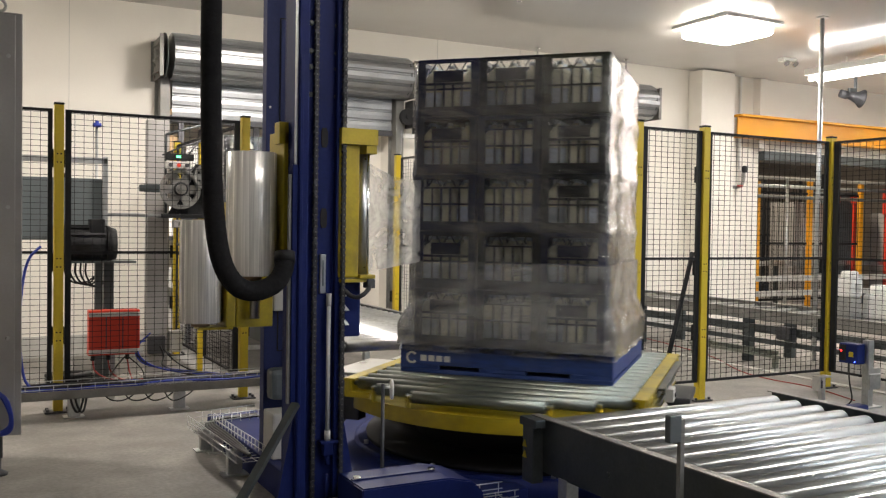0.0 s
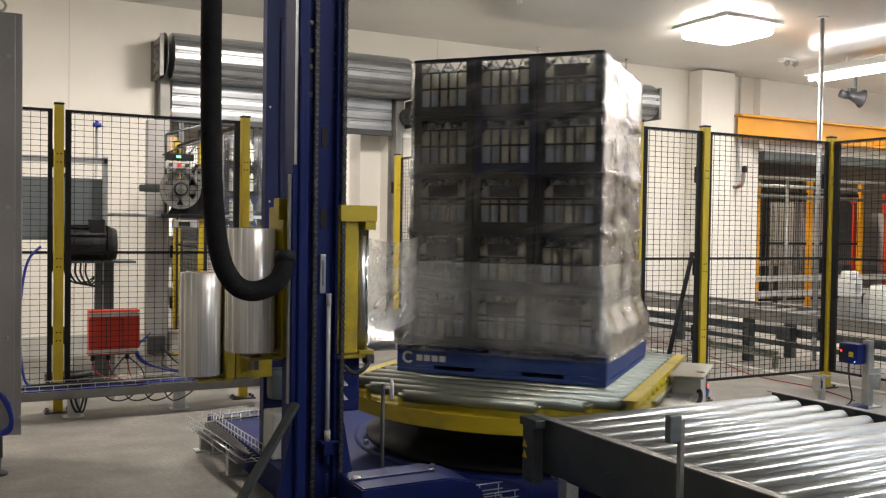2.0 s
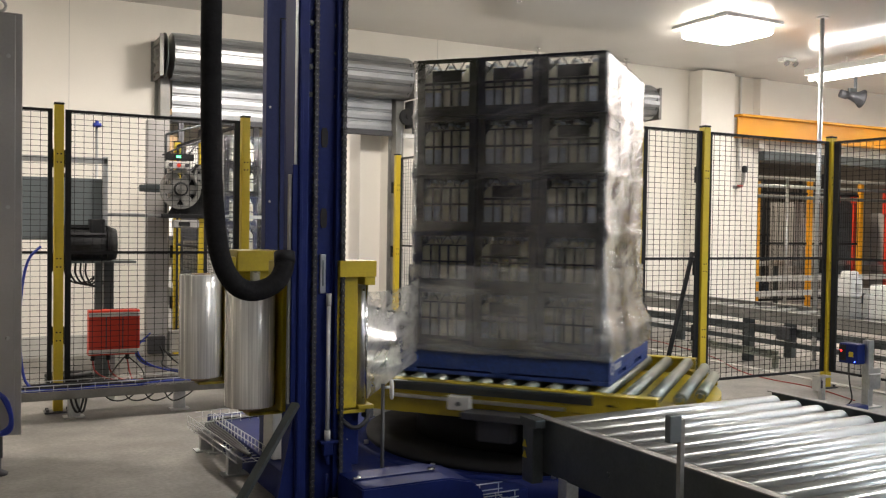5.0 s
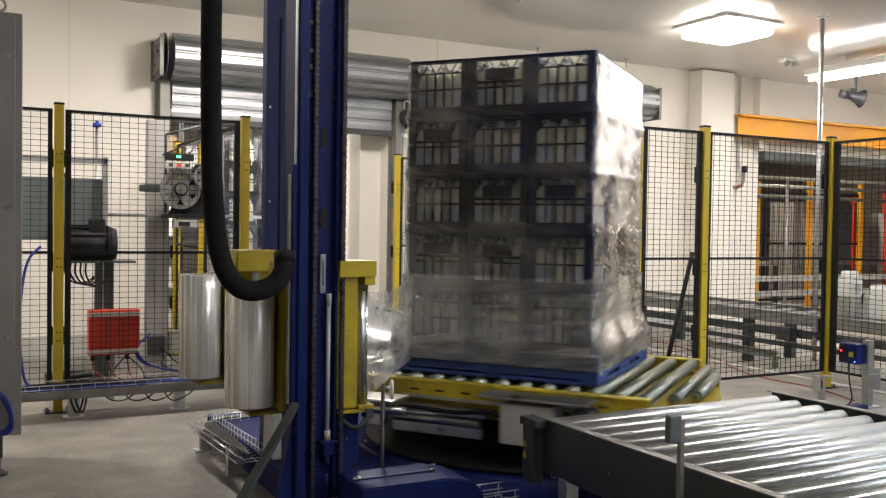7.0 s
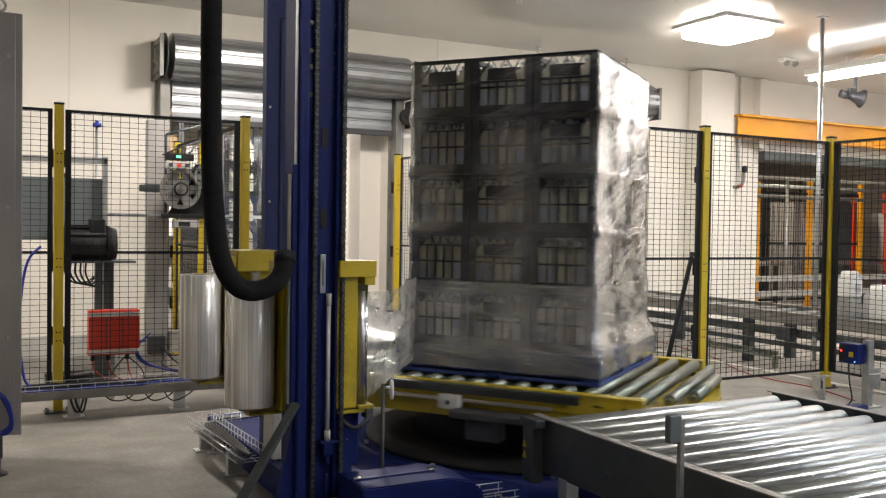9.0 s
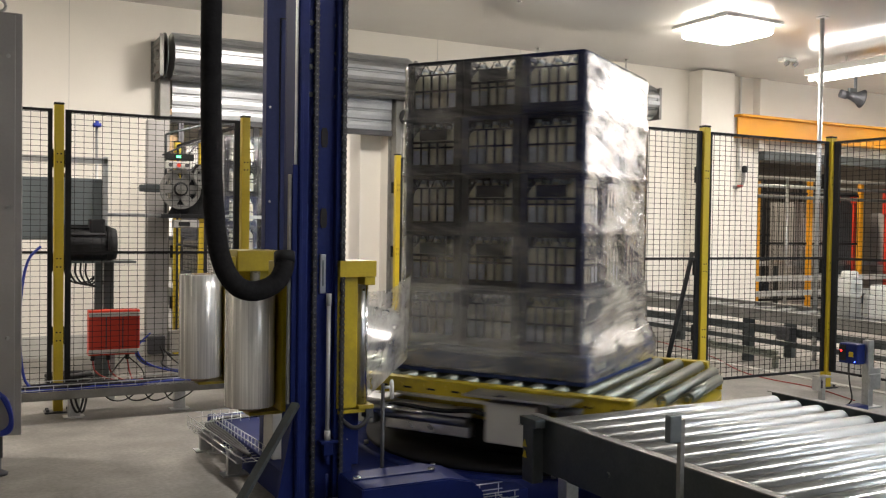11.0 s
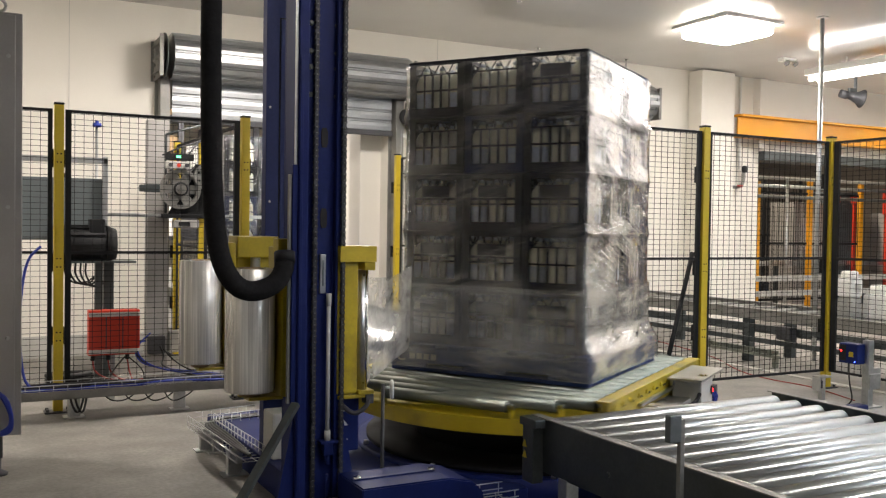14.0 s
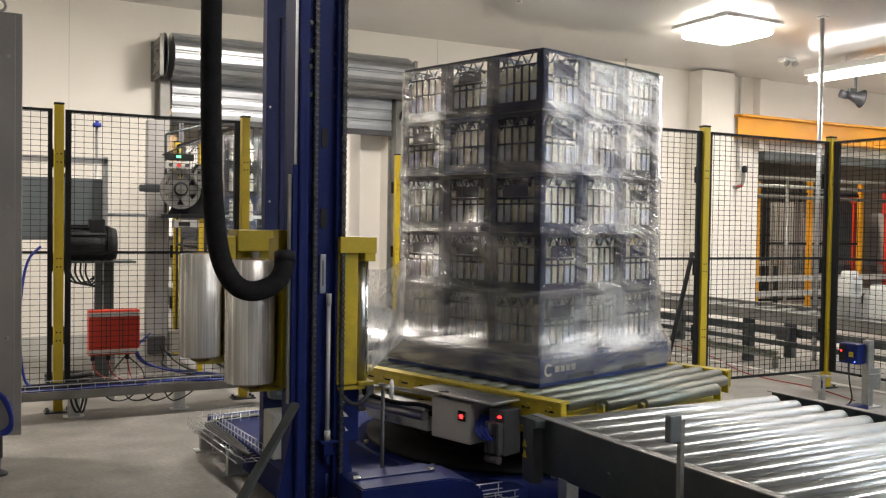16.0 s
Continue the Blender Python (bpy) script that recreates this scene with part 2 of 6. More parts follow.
# ---- building helpers ----
def box(bm, x0, x1, y0, y1, z0, z1, bev=0.0, m=None):
    tmp = bmesh.new()
    bmesh.ops.create_cube(tmp, size=1.0)
    for v in tmp.verts:
        v.co = Vector(((x0 + x1) / 2 + v.co.x * (x1 - x0), (y0 + y1) / 2 + v.co.y * (y1 - y0), (z0 + z1) / 2 + v.co.z * (z1 - z0)))
    if bev:
        bmesh.ops.bevel(tmp, geom=tmp.edges[:], offset=bev, segments=2, affect="EDGES", profile=0.6)
    merge(bm, tmp, m)


def merge(bm, tmp, m=None):
    if m is not None:
        bmesh.ops.transform(tmp, matrix=m, verts=tmp.verts)
    idx = {}
    for v in tmp.verts:
        idx[v] = bm.verts.new(v.co)
    for f in tmp.faces:
        try:
            g = bm.faces.new([idx[v] for v in f.verts])
            g.smooth = f.smooth
        except ValueError:
            pass
    tmp.free()


def cyl(bm, p0, p1, r0, r1=None, seg=16, cap=True, smooth=True):
    p0, p1 = Vector(p0), Vector(p1)
    r1 = r0 if r1 is None else r1
    q = (p1 - p0).to_track_quat("Z", "Y")
    rings = []
    for p, r in ((p0, r0), (p1, r1)):
        rings.append([bm.verts.new(p + q @ Vector((math.cos(2 * math.pi * i / seg) * r, math.sin(2 * math.pi * i / seg) * r, 0))) for i in range(seg)])
    for i in range(seg):
        j = (i + 1) % seg
        f = bm.faces.new((rings[0][i], rings[0][j], rings[1][j], rings[1][i]))
        f.smooth = smooth
    if cap:
        bm.faces.new(rings[0][::-1])
        bm.faces.new(rings[1])


def lathe(bm, prof, seg=20, m=None):
    """Turns (radius, z) pairs round the z axis."""
    tmp = bmesh.new()
    rings = []
    for r, z in prof:
        rings.append([tmp.verts.new((math.cos(2 * math.pi * i / seg) * r, math.sin(2 * math.pi * i / seg) * r, z)) for i in range(seg)])
    for a, b in zip(rings, rings[1:]):
        for i in range(seg):
            j = (i + 1) % seg
            tmp.faces.new((a[i], a[j], b[j], b[i])).smooth = True
    tmp.faces.new(rings[0][::-1])
    tmp.faces.new(rings[-1])
    merge(bm, tmp, m)


def tube(bm, pts, r, seg=8, smooth_steps=0):
    pts = [Vector(p) for p in pts]
    for _ in range(smooth_steps):
        q = [pts[0]]
        for a, b in zip(pts, pts[1:]):
            q += [a * 0.75 + b * 0.25, a * 0.25 + b * 0.75]
        pts = q + [pts[-1]]
    rings, up = [], None
    for i, p in enumerate(pts):
        d = (pts[min(i + 1, len(pts) - 1)] - pts[max(i - 1, 0)]).normalized()
        if up is None:
            up = d.orthogonal().normalized()
        up = (up - d * up.dot(d)).normalized()
        side = d.cross(up)
        rings.append([bm.verts.new(p + (up * math.cos(2 * math.pi * k / seg) + side * math.sin(2 * math.pi * k / seg)) * r) for k in range(seg)])
    for a, b in zip(rings, rings[1:]):
        for i in range(seg):
            j = (i + 1) % seg
            bm.faces.new((a[i], a[j], b[j], b[i])).smooth = True
    bm.faces.new(rings[0][::-1])
    bm.faces.new(rings[-1])


def prism(bm, outline, z0, z1, m=None):
    tmp = bmesh.new()
    lo = [tmp.verts.new((x, y, z0)) for x, y in outline]
    hi = [tmp.verts.new((x, y, z1)) for x, y in outline]
    k = len(outline)
    for i in range(k):
        j = (i + 1) % k
        tmp.faces.new((lo[i], lo[j], hi[j], hi[i]))
    tmp.faces.new(lo[::-1])
    tmp.faces.new(hi)
    bmesh.ops.recalc_face_normals(tmp, faces=tmp.faces)
    merge(bm, tmp, m)


def mesh_of(name, bm, material):
    me = bpy.data.meshes.new(name)
    bm.to_mesh(me)
    bm.free()
    me.materials.append(material)
    return me


def part(name, bm, material, parent=None, label=""):
    ob = new(name, mesh_of(name, bm, material))
    if parent is not None:
        ob.parent = parent
    return tagged(ob, label)


def share(name, me, parent, loc=(0, 0, 0), rz=0.0, label=""):
    ob = new(name, me)
    ob.parent = parent
    ob.location = loc
    ob.rotation_euler = (0, 0, rz)
    return tagged(ob, label)


def thing(name, loc, label, category, group="", kind=""):
    ob = new(name)
    ob.location = loc
    ob.empty_display_size = 0.1
    return tagged(ob, label, category, group, kind)


def structure(name, bm, material, label, category):
    return tagged(part(name, bm, material), label, category, kind="structure")


def B():
    return bmesh.new()


# ---- the room ----
XL, XR, YF = -5.0, 15.5, -9.0
bm = B()
box(bm, XL - 0.2, XR + 0.2, YF - 0.2, 19.0, -0.2, 0.0)
structure("floor", bm, M_FLOOR, "pale worn concrete floor of the packing hall", "floor")
bm = B()
box(bm, XL - 0.2, XR + 0.2, YF - 0.2, WALL + 0.25, CEIL, CEIL + 0.2)
structure("ceiling", bm, M_CEIL, "smooth off-white insulated panel ceiling", "ceiling")
# back wall with the roller door's opening and the wide opening to the next hall
bm = B()
T = 0.25
box(bm, XL, 1.97, WALL, WALL + T, 0, CEIL)
box(bm, 1.97, 4.57, WALL, WALL + T, 2.62, CEIL)
box(bm, 4.57, 10.7, WALL, WALL + T, 0, CEIL)
box(bm, 10.7, XR, WALL, WALL + T, 2.59, CEIL)
structure("wall_north", bm, M_WALL, "white insulated panel wall with a roller door opening", "wall")
bm = B()
box(bm, XL - 0.2, XL, YF, WALL + T, 0, CEIL)
structure("wall_west", bm, M_WALL, "white insulated panel wall", "wall")
bm = B()
box(bm, XR, XR + 0.2, YF, WALL + T, 0, CEIL)
structure("wall_east", bm, M_WALL, "white insulated panel wall", "wall")
# unseen wall; its colour is darkened so the film mirrors a dim room
bm = B()
box(bm, XL, XR, YF - 0.2, YF, 0, CEIL)
structure("wall_south", bm, M_DARKW, "unseen wall coloured dark for the dimness behind the view", "wall")
# pilaster and the corner panel beside it
bm = B()
box(bm, 9.27, 9.9, WALL - 0.27, WALL - 0.001, 0, CEIL - 0.02, 0.006)
structure("column", bm, M_WALL, "white boxed-in column against the wall", "column")
bm = B()
box(bm, 10.55, 10.7, WALL - 0.14, WALL - 0.002, 2.62, CEIL - 0.02, 0.006)
structure("door_jamb", bm, M_WALL, "white boxed trim above the corner of the wide opening", "wall")
bm = B()
for x in (-3.8, -2.6, -1.4, -0.2, 1.0, 5.2, 6.4):
    box(bm, x - 0.002, x + 0.002, WALL - 0.003, WALL - 0.0005, 0.1, CEIL)
structure("trim", bm, M_LGREY, "thin sealed joints between the wall panels", "trim")
bm = B()
box(bm, XL, 1.95, WALL - 0.06, WALL - 0.001, 0, 0.22, 0.01)
box(bm, 4.75, 9.32, WALL - 0.06, WALL - 0.001, 0, 0.22, 0.01)
structure("baseboard", bm, M_LGREY, "grey concrete kerb along the wall foot", "baseboard")
# the room behind the roller door
bm = B()
box(bm, 1.2, 1.4, WALL + T, 16.0, 0, 4.0)
box(bm, 5.4, 5.6, WALL + T, 16.0, 0, 4.0)
box(bm, 1.2, 5.6, 16.0, 16.2, 0, 4.0)
structure("wall_store", bm, M_WALL, "white walls of the store behind the roller door", "wall")
bm = B()
box(bm, 1.2, 5.6, WALL + T, 16.2, 4.0, 4.1)
structure("ceiling_store", bm, M_CEIL, "panel ceiling of the store", "ceiling")
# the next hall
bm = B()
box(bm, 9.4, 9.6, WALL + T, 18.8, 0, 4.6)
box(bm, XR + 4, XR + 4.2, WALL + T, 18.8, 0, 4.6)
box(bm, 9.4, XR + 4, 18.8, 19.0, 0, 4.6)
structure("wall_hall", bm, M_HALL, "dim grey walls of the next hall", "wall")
bm = B()
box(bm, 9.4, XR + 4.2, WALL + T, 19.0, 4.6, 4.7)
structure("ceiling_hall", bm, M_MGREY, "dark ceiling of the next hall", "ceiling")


def panel_lamp(loc):
    t = thing("ceiling_light", loc, "square white ceiling light with a glowing domed diffuser, some added unseen", "ceiling light", "square ceiling lights")
    bm = B()
    box(bm, -0.42, 0.42, -0.42, 0.42, -0.03, 0.0, 0.006)
    part("mounting_plate", bm, M_WHITE, t)
    bm = B()
    for half, z in ((0.345, -0.032), (0.34, -0.12), (0.31, -0.148), (0.2, -0.165)):
        for c, d in ((-1, -1), (1, -1), (1, 1), (-1, 1)):
            bm.verts.new((c * half, d * half, z))
    bm.verts.ensure_lookup_table()
    for k in range(3):
        for i in range(4):
            j = (i + 1) % 4
            bm.faces.new((bm.verts[k * 4 + i], bm.verts[k * 4 + 4 + i], bm.verts[k * 4 + 4 + j], bm.verts[k * 4 + j]))
    bm.faces.new([bm.verts[12 + i] for i in (3, 2, 1, 0)])
    part("diffuser", bm, M_LIGHT, t, "glowing opal diffuser")
    return t


# fixtures for every panel, the added unseen ones too
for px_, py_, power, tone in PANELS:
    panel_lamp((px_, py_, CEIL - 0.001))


def tube_lamp(loc, turn):
    t = thing("fluorescent_light", loc, "long white twin-tube fluorescent ceiling light, lit, most added unseen", "ceiling light", "fluorescent lights")
    t.rotation_euler = (0, 0, radians(turn))
    bm = B()
    box(bm, -0.14, 0.14, -1.55, 1.55, -0.09, 0.0, 0.01)
    for y in (-1.0, 1.0):
        cyl(bm, (0, y, 0), (0, y, 0.099), 0.012, seg=8)
    part("housing", bm, M_WHITE, t)
    bm = B()
    for x in (-0.08, 0.08):
        bm = B()
        cyl(bm, (x, -1.5, -0.13), (x, 1.5, -0.13), 0.035, seg=12)
        part("tube", bm, M_TUBE, t, "glowing fluorescent tube")


# likewise for the tubes, most of them added out of view
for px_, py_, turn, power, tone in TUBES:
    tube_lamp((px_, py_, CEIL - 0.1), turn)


# ---- roller shutters ----
def slat_curtain(bm, x0, x1, y, z0, z1):
    z, h = z0, 0.122
    while z < z1:
        prof = [(0.0, 0.0), (-0.017, 0.005), (-0.022, 0.05), (-0.019, 0.088), (0.004, 0.090), (0.004, 0.097), (-0.016, 0.099), (-0.016, 0.108), (0.004, 0.110), (0.0, h)]
        ring = []
        for dy, dz in prof:
            zz = min(z + dz, z1)
            ring.append((bm.verts.new((x0, y + dy, zz)), bm.verts.new((x1, y + dy, zz))))
        for a, b in zip(ring, ring[1:]):
            bm.faces.new((a[0], a[1], b[1], b[0]))
        z += h


def shutter(x0, x1, name_label, z_open):
    t = thing("roller_shutter", (x0, WALL, 0), name_label, "roller door", "roller doors")
    w = x1 - x0
    bm = B()
    slat_curtain(bm, 0.03, w - 0.03, -0.10, z_open, 2.95)
    part("curtain", bm, M_SHUT, t, "ribbed aluminium slats")
    bm = B()
    rings = []
    for x in (-0.02, w + 0.08):
        ring = []
        for i in range(12):
            for f, rr in ((0.0, 0.212), (0.03, 0.234), (0.4, 0.240), (0.70, 0.234), (0.73, 0.210), (0.80, 0.210), (0.83, 0.232), (0.91, 0.232), (0.94, 0.212)):
                aa = 2 * math.pi * (i + f) / 12
                ring.append(bm.verts.new((x, -0.27 + math.cos(aa) * rr, 3.10 + math.sin(aa) * rr)))
        rings.append(ring)
    k = len(rings[0])
    for i in range(k):
        j = (i + 1) % k
        bm.faces.new((rings[0][i], rings[0][j], rings[1][j], rings[1][i]))
    bm.faces.new(rings[0])
    bm.faces.new(rings[1])
    part("rolled_drum", bm, M_SHUT, t, "rolled-up aluminium slats")
    for x, inward in ((-0.145, 1), (w + 0.105, -1)):
        bm = B()
        box(bm, x, x + 0.012, -0.50, -0.01, 2.86, 3.28, 0.003)
        box(bm, x - 0.028, x, -0.50, -0.488, 2.86, 3.28, 0.002)
        box(bm, x - 0.028, x, -0.022, -0.01, 2.86, 3.28, 0.002)
        for k in range(3):
            box(bm, x - 0.02, x - 0.001, -0.44, -0.06, 2.92 + 0.14 * k, 2.945 + 0.14 * k, 0.003)
        for y, z in ((-0.44, 3.22), (-0.1, 3.22), (-0.44, 3.02), (-0.1, 3.02), (-0.44, 2.9), (-0.1, 2.9)):
            cyl(bm, (x - 0.014, y, z), (x, y, z), 0.018, seg=6)
        cyl(bm, (x - 0.035, -0.27, 3.1), (x + 0.03, -0.27, 3.1), 0.055, seg=14)
        br = part("end_bracket", bm, M_GALVD, t, "zinc end bracket with bolts")
        bm = B()
        cyl(bm, (x + inward * 0.05, -0.27, 3.1), (x + inward * 0.062, -0.27, 3.1), 0.232, seg=28)
        cyl(bm, (x + inward * 0.013, -0.27, 3.1), (x + inward * 0.05, -0.27, 3.1), 0.12, seg=20)
        part("end_disc", bm, M_CHAN, br)
    for x in (-0.1, w + 0.01):
        bm = B()
        box(bm, x, x + 0.10, -0.16, -0.003, 0.0, 2.9, 0.004)
        box(bm, x - 0.03, x + 0.02, -0.03, -0.003, 0.0, 2.9, 0.002)
        part("guide_rail", bm, M_GALVD, t)
    bm = B()
    box(bm, 0.02, w - 0.02, -0.13, -0.07, z_open - 0.06, z_open, 0.006)
    part("bottom_bar", bm, M_DARK, t)
    return t


shut = shutter(1.97, 4.57, "half-raised ribbed aluminium roller shutter over the doorway", 2.5)
bm = B()
for y0, y1, r in ((-0.30, -0.288, 0.095), (-0.288, -0.262, 0.075), (-0.262, -0.25, 0.095)):
    cyl(bm, (2.70, y0, 2.66), (2.70, y1, 2.66), r, seg=24)
cyl(bm, (2.70, -0.32, 2.66), (2.70, -0.3, 2.66), 0.03, seg=10)
cyl(bm, (2.70, -0.25, 2.66), (2.70, -0.1, 2.66), 0.02, seg=10)
part("chain_wheel", bm, M_BLACK, shut, "black chain wheel")
bm = B()
box(bm, 2.80, 2.93, -0.28, -0.10, 2.56, 2.78, 0.015)
cyl(bm, (2.865, -0.19, 2.44), (2.865, -0.19, 2.56), 0.055, seg=16)
box(bm, 2.76, 2.80, -0.30, -0.08, 2.54, 2.86, 0.004)
part("drive_motor", bm, M_DARK, shut)
bm = B()
box(bm, 2.69, 2.83, -0.24, -0.17, 2.42, 2.47, 0.006)
part("limit_switch", bm, M_WHITE, shut)
bm = B()
for i in range(60):
    z = 2.5 - i * 0.02
    box(bm, 2.65, 2.655, -0.22, -0.212, z - 0.013, z)
part("hand_chain", bm, M_STEEL, shut)
shutter(6.0, 8.22, "closed aluminium roller shutter over a second doorway", 2.6)

# ---- orange beam, lintel ----
t = thing("crane_beam", (10.0, WALL - 0.24, 2.74), "long orange steel beam fixed along the wall", "beam")
bm = B()
box(bm, 0, 5.3, -0.09, 0.09, 0.30, 0.335, 0.003)
box(bm, 0, 5.3, -0.012, 0.012, 0.025, 0.30)
box(bm, 0, 5.3, -0.09, 0.09, 0.0, 0.025, 0.003)
box(bm, 2.6, 5.0, 0.09, 0.235, 0.1, 0.2)
part("beam", bm, M_ORANGE, t)
t = thing("lintel", (10.7, WALL - 0.06, 2.45), "dark grey steel lintel over the wide opening", "lintel", kind="structure")
bm = B()
box(bm, 0, 4.7, -0.05, 0.31, 0.0, 0.138, 0.006)
part("lintel_beam", bm, M_CHAN, t)


# ---- safety fence ----
FENCE = thing("safety_fence", (0.645, 7.1, 0), "yellow-posted safety fence with black wire mesh panels", "fence")
FO = Vector((0.645, 7.1, 0))


def fence_post(x, y):
    bm = B()
    box(bm, -0.032, 0.032, -0.032, 0.032, 0.012, 2.21, 0.004)
    t = part("post", bm, M_YELF, FENCE, "yellow square steel post")
    t.location = Vector((x, y, 0)) - FO
    bm = B()
    box(bm, -0.09, 0.09, -0.06, 0.06, 0.0, 0.0118, 0.003)
    for a in (-0.07, 0.07):
        cyl(bm, (a, 0.035, 0.01), (a, 0.035, 0.03), 0.012, seg=6)
        cyl(bm, (a, -0.035, 0.01), (a, -0.035, 0.03), 0.012, seg=6)
    part("foot_plate", bm, M_DARK, t)
    bm = B()
    box(bm, -0.034, 0.034, -0.034, 0.034, 2.211, 2.226, 0.004)
    part("cap", bm, M_BLACK, t)
    for z in (0.55, 1.08, 1.83):
        bm = B()
        for a in (-0.012, 0.012):
            for b in (-0.03, 0.03):
                cyl(bm, (a, -0.0335, z + b), (a, -0.0325, z + b), 0.006, seg=8)
        tagged(part("bolt_holes", bm, M_BLACK, t), kind="stuff")
        bm = B()
        box(bm, -0.06, 0.06, 0.033, 0.05, z - 0.065, z + 0.065, 0.003)
        part("clamp", bm, M_BLACK, t)


def fence_panel(p0, p1, z0=0.15, z1=2.18, pitch_x=0.063, pitch_z=0.0405, stile=0.02):
    p0, p1 = Vector((*p0, 0)), Vector((*p1, 0))
    w = (p1 - p0).length
    bm = B()
    f = 0.010
    box(bm, 0, w, -f, f, z1 - 2 * f, z1)
    box(bm, 0, w, -f, f, z0, z0 + 2 * f)
    box(bm, 0, stile, -f, f, z0 + 2 * f, z1 - 2 * f)
    box(bm, w - stile, w, -f, f, z0 + 2 * f, z1 - 2 * f)
    t = part("panel_frame", bm, M_BLACK, FENCE, "black wire mesh panel in a tube frame")
    t.location = p0 - FO
    t.rotation_euler = (0, 0, math.atan2(p1.y - p0.y, p1.x - p0.x))
    bm = B()
    box(bm, stile, w - stile, -0.009, 0.009, 1.145, 1.163)
    part("middle_rail", bm, M_BLACK, t)
    bm = B()
    r = 0.0017
    x = pitch_x
    while x < w - 0.02:
        box(bm, x - r, x + r, -r, r, z0 + 2 * f, z1 - 2 * f)
        x += pitch_x
    z = z0 + 2 * f + pitch_z
    while z < z1 - 2 * f:
        box(bm, stile, w - stile, -3 * r, -r, z - r, z + r)
        z += pitch_z
    tagged(part("wire_mesh", bm, M_BLACK, t), kind="stuff")


FY, FR = 7.1, 5.55
for x, y in ((-0.85, FY), (0.645, FY), (2.0, FY), (4.64, FR), (5.33, FR), (6.82, FR), (4.58, 9.78), (2.02, 9.7), (6.82, 4.0)):
    fence_post(x, y)
fence_panel((-0.80, FY), (0.602, FY), stile=0.03)
fence_panel((0.688, FY), (1.955, FY), stile=0.04)
fence_panel((4.69, FR), (5.294, FR), stile=0.042)
fence_panel((5.368, FR), (6.784, FR), stile=0.036)
fence_panel((6.82, FR - 0.04), (6.82, 4.06), stile=0.055)
fence_panel((6.82, 3.94), (6.82, 2.5))
for a, b in ((5.62, 6.95), (7.0, 8.34), (8.4, 9.72)):
    fence_panel((4.60, a), (4.60, b))
for a, b in ((7.16, 8.4), (8.46, 9.64)):
    fence_panel((2.01, a), (2.01, b))
t = thing("leaning_brace", (5.29, 5.62, 0), "black steel brace leaning from a fence post to the floor", "brace")
bm = B()
tube(bm, [(0.0, 0.0, 1.2), (-0.47, -0.15, 0.02)], 0.02, 6)
part("brace_bar", bm, M_BLACK, t)

# ---- roller conveyors ----
def conveyor(name_label, x0, x1, y0, y1, top, pitch, legs, roller_mat, radius=0.042):
    """A roller conveyor that runs along y."""
    t = thing("roller_conveyor", ((x0 + x1) / 2, (y0 + y1) / 2, 0), name_label, "conveyor", "roller conveyors")
    cx, cy = (x0 + x1) / 2, (y0 + y1) / 2
    w, ln = (x1 - x0) / 2, (y1 - y0) / 2
    for s in (-1, 1):
        bm = B()
        a, b = s * (w + 0.035), s * (w + 0.042)
        box(bm, min(a, b), max(a, b), -ln, ln, top - 0.215, top + 0.004)
        c, d = s * (w + 0.0), s * (w + 0.035)
        box(bm, min(c, d), max(c, d), -ln, ln, top - 0.215, top - 0.209)
        y = -ln + 0.4
        while y < ln:
            cyl(bm, (s * (w + 0.042), y, top - 0.12), (s * (w + 0.05), y, top - 0.12), 0.011, seg=6)
            y += 0.635
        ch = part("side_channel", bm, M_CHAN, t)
        bm = B()
        c, d = s * (w + 0.0), s * (w + 0.0435)
        box(bm, min(c, d), max(c, d), -ln, ln, top + 0.0045, top + 0.009, 0.001)
        part("flange", bm, M_GALVD, ch, "worn bare metal top flange")
    bm = B()
    cyl(bm, (-w + 0.03, 0, 0), (w - 0.03, 0, 0), radius, seg=20)
    cyl(bm, (-w + 0.006, 0, 0), (-w + 0.0295, 0, 0), 0.016, seg=8)
    cyl(bm, (w - 0.0295, 0, 0), (w - 0.006, 0, 0), 0.016, seg=8)
    me = mesh_of("roller", bm, roller_mat)
    y = ln - 0.075
    while y > -ln + 0.05:
        share("roller", me, t, (0, y, top - radius))
        y -= pitch
    for y in legs:
        for s in (-1, 1):
            bm = B()
            x = s * (w + 0.015)
            box(bm, x - 0.03, x + 0.03, y - cy - 0.03, y - cy + 0.03, 0.012, top - 0.21, 0.004)
            box(bm, x - 0.07, x + 0.07, y - cy - 0.07, y - cy + 0.07, 0, 0.012)
            part("leg", bm, M_GALV, t)
        bm = B()
        box(bm, -w + 0.03, w - 0.03, y - cy - 0.02, y - cy + 0.02, 0.2, 0.24)
        part("cross_member", bm, M_GALV, t)
    return t


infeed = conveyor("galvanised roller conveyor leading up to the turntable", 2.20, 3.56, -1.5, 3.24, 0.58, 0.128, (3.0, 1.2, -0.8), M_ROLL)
bm = B()
box(bm, -0.775, -0.723, 2.27, 2.35, 0.32, 0.56, 0.004)
box(bm, -0.785, -0.735, 2.24, 2.36, 0.555, 0.59, 0.004)
part("end_bracket", bm, M_CHAN, infeed)
for z in (0.42, 0.465):
    bm = B()
    prism(bm, [(2.315, z), (2.345, z), (2.33, z + 0.03)], -0.7795, -0.7755, Matrix(((0, 0, 1, 0), (1, 0, 0, 0), (0, 1, 0, 0), (0, 0, 0, 1))))
    part("warning_sticker", bm, M_YEL, infeed, "small yellow warning triangle")
conveyor("galvanised roller conveyor running out through the roller door", 2.35, 3.6, 5.78, 12.5, 0.58, 0.128, (6.2, 8.4, 10.6), M_GALV)


